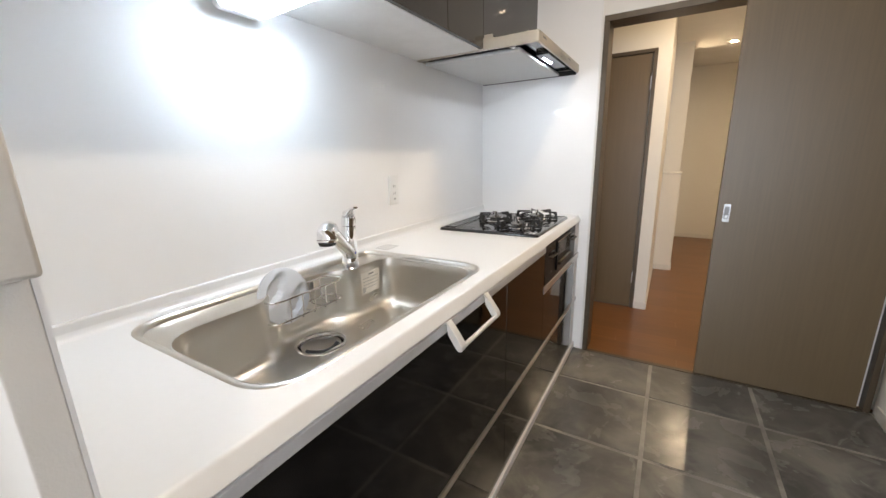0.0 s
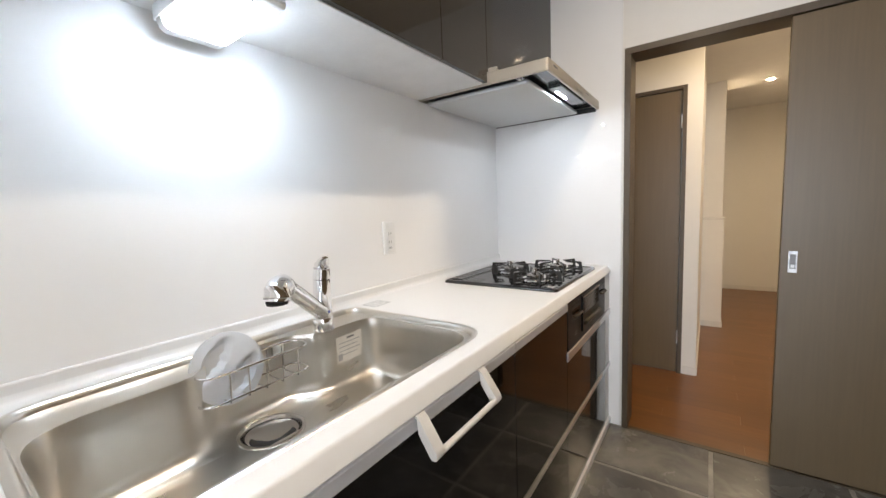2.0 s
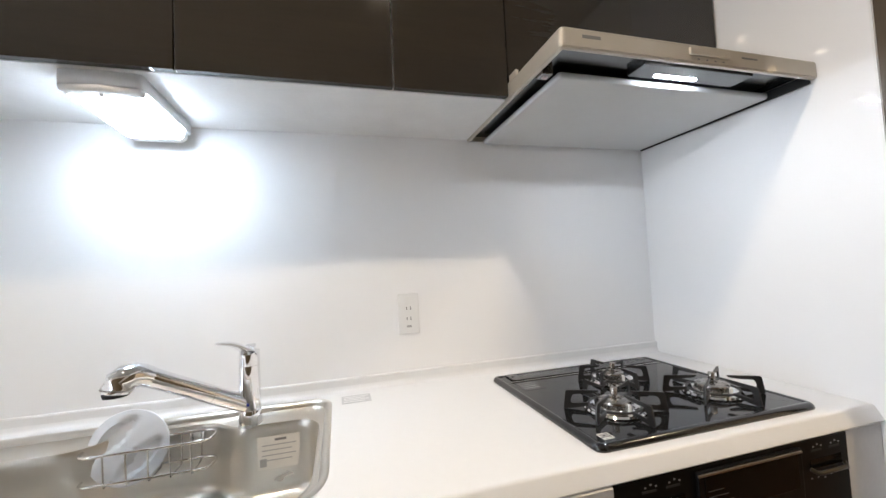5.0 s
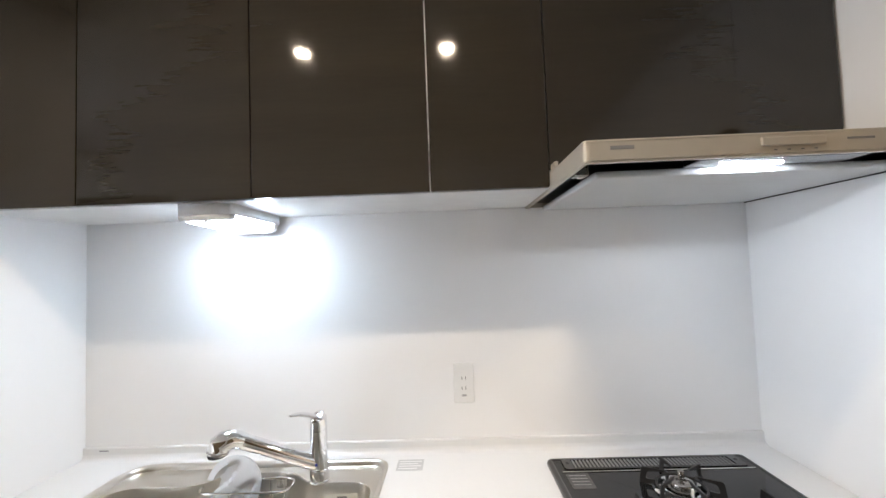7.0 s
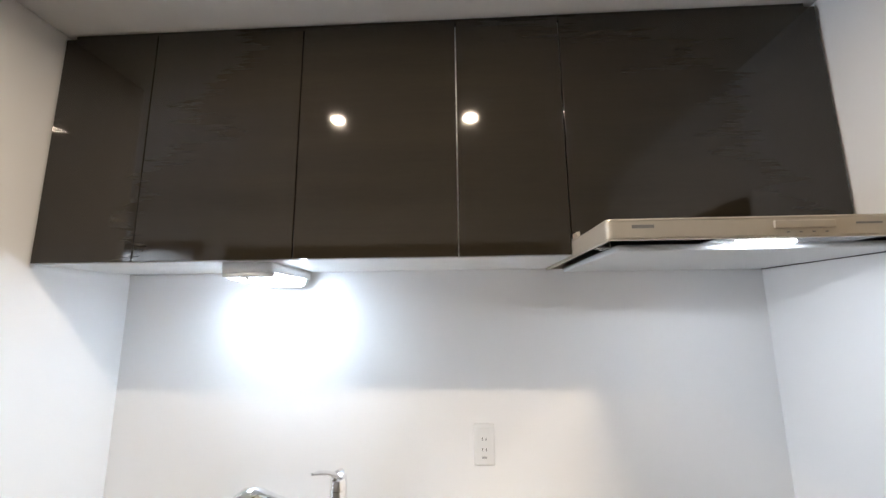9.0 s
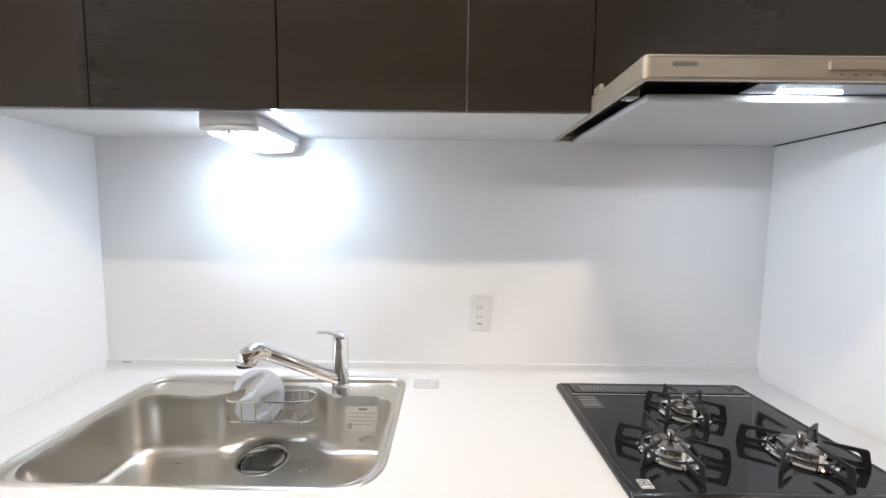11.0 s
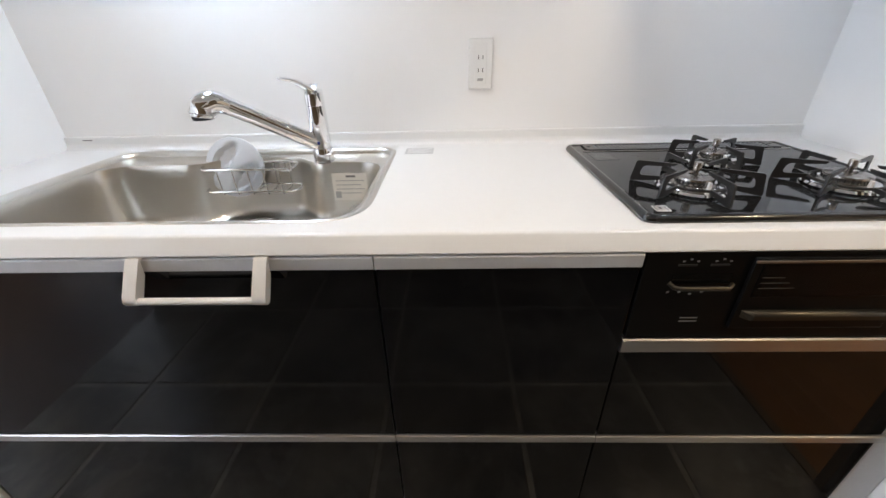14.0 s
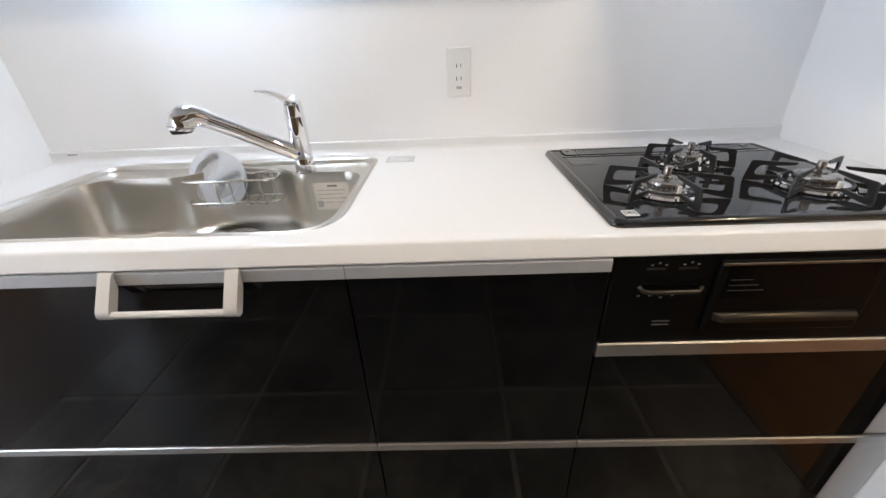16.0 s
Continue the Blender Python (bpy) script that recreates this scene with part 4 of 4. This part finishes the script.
# ---- extractor hood ----
hood = thing("extractor_hood", (0.3, 1.94, 1.645), "slim champagne-coloured extractor hood with a grey filter plate", "extractor hood")
H0, H1 = 1.561, L - 0.006
part("canopy", ring_plate(fillet([(0.600, H0, 0.012), (0.600, H1, 0.002), (0.006, H1, 0.002), (0.006, H0, 0.002)], 4), fillet([(0.588, H0 + 0.012, 0.006), (0.588, H1 - 0.004, 0.002), (0.010, H1 - 0.004, 0.002), (0.010, H0 + 0.012, 0.002)], 4), 1.665, 1.700), M["champagne"], hood, smooth=40)
part("lower_lip", boxes((0.5895, 0.5990, H0 + 0.001, H1 - 0.004, 1.6605, 1.6648), (0.012, 0.5890, H0 + 0.001, H0 + 0.0095, 1.6605, 1.6648), bevel=0.001), M["champagne"], hood)
# black strip put in for the shade in the gap between plate and wall
part("wall_gasket", boxes((0.014, 0.588, H1 - 0.010, H1 - 0.0045, 1.6520, 1.6780), bevel=0.001), M["rubber"], hood, "black strip drawn for the shaded gap along the wall")
part("top_cover", loft([[(p.x, p.y, 1.7003) for p in fillet([(0.600, H0, 0.012), (0.600, H1, 0.002), (0.006, H1, 0.002), (0.006, H0, 0.002)], 4)], [(p.x, p.y, 1.706) for p in inset(fillet([(0.600, H0, 0.012), (0.600, H1, 0.002), (0.006, H1, 0.002), (0.006, H0, 0.002)], 4), 0.003)]], None, True, True), M["champagne"], hood)
part("inner_tray", boxes((0.012, 0.586, H0 + 0.014, H1 - 0.006, 1.680, 1.684)), M["hooddark"], hood, "dark mirror-finish inside of the hood")
fp = fillet([(0.497, H0 + 0.060, 0.010), (0.497, H1 - 0.018, 0.010), (0.014, H1 - 0.018, 0.010), (0.014, H0 + 0.060, 0.010)], 4)
part("filter_plate", loft([[(p.x, p.y, 1.6670) for p in fp], [(p.x, p.y, 1.656) for p in fp], [(p.x, p.y, 1.653) for p in inset(fp, 0.004)]], None, True, True), M["hoodgrey"], hood, "pale grey enamelled filter plate", smooth=30)
lb = part("lamp_bar", boxes((0.512, 0.572, 1.800, 2.130, 1.6640, 1.680), bevel=0.002), M["hooddark"], hood)
part("lamp_lens", boxes((0.5245, 0.5325, 1.868, 1.992, 1.6622, 1.6638)), M["hoodled"], lb, "glowing white lamp lens")
part("latch", boxes((0.462, 0.492, H0 + 0.018, H0 + 0.048, 1.662, 1.680), bevel=0.002), M["hoodlip"], hood, "small metal catch")
part("latch_button", boxes((0.471, 0.483, H0 + 0.027, H0 + 0.039, 1.6585, 1.6620), bevel=0.001), M["white"], hood)
part("duct_box", boxes((0.10, CX + 0.045, H0 + 0.004, H1 - 0.002, 1.7062, 1.7105), bevel=0.001), M["champagne"], hood)
part("side_bracket", boxes((CX + 0.002, CX + 0.040, H0 + 0.001, H0 + 0.010, 1.7062, 1.722), bevel=0.001), M["champagne"], hood)
part("control_panel", boxes((0.600, 0.606, 1.893, 2.012, 1.678, 1.695), bevel=0.0025), M["champagne"], hood)
for k in range(4):
    part("button_mark", boxes((0.600, 0.6008, 1.918 + 0.025 * k, 1.924 + 0.025 * k, 1.670, 1.6725)), M["print"], hood)
part("maker_mark", boxes((0.600, 0.6008, 1.612, 1.657, 1.685, 1.692)), M["print"], hood)
part("model_mark", boxes((0.600, 0.6008, 2.055, 2.105, 1.686, 1.690)), M["print"], hood)

# ---- small box on the end of the partition ----
ctl = thing("wall_controller", (0.68, -0.02, 1.137), "small white plastic box on the partition's end", "controller")
part("casing", boxes((0.668, 0.698, -0.036, -0.002, 1.137, 1.252), bevel=0.004, seg=3), M["towel"], ctl)
part("back_plate", boxes((0.664, 0.668, -0.035, -0.003, 1.139, 1.250), bevel=0.001), M["white"], ctl)

# ---- floor tiles ----
tile_mesh = None
TS, TJ = 0.470, 0.018
for i in range(-2, 4):
    for j in range(-6, 3):
        x0, y0 = 1.118 + i * TS + TJ / 2, 1.935 + j * TS + TJ / 2
        x1, y1 = x0 + TS - TJ, y0 + TS - TJ
        cx0, cx1, cy0, cy1 = max(x0, 0.0), min(x1, E_X), max(y0, T_Y), min(y1, 2.296)
        if cx1 - cx0 < 0.02 or cy1 - cy0 < 0.02:
            continue
        whole = (cx0, cx1, cy0, cy1) == (x0, x1, y0, y1)
        if whole and tile_mesh:
            ob = new("tile", tile_mesh)
            ob.location = ((x0 + x1) / 2, (y0 + y1) / 2, ZF)
        else:
            w, d = (cx1 - cx0) / 2, (cy1 - cy0) / 2
            ob = mesh_object("tile", box(-w, w, -d, d, -0.003, 0.0, 0.0011, 1), M["tile"])
            ob.location = ((cx0 + cx1) / 2, (cy0 + cy1) / 2, ZF)
            if whole:
                tile_mesh = ob.data
        ob.parent = floor

# ---- hall floorboards ----
hall = bpy.data.objects["floor_hall"]
boards = {}
BW = 0.101
for r in range(41):
    y0 = 2.326 + r * BW
    cuts = [-0.2, 0.35 + 0.27 * (r % 3), 1.25 + 0.23 * ((r * 2) % 3), 2.4]
    for a, b in zip(cuts, cuts[1:]):
        key = round(b - a, 4)
        if key not in boards:
            boards[key] = mesh_object("floorboard", box(-key / 2 + 0.0002, key / 2 - 0.0002, -BW / 2 + 0.0002, BW / 2 - 0.0002, -0.003, 0.002, 0.0004, 1), M["plank"])
            ob = boards[key]
        else:
            ob = new("floorboard", boards[key].data)
        ob.location = ((a + b) / 2, y0 + BW / 2, ZF)
        ob.parent = hall
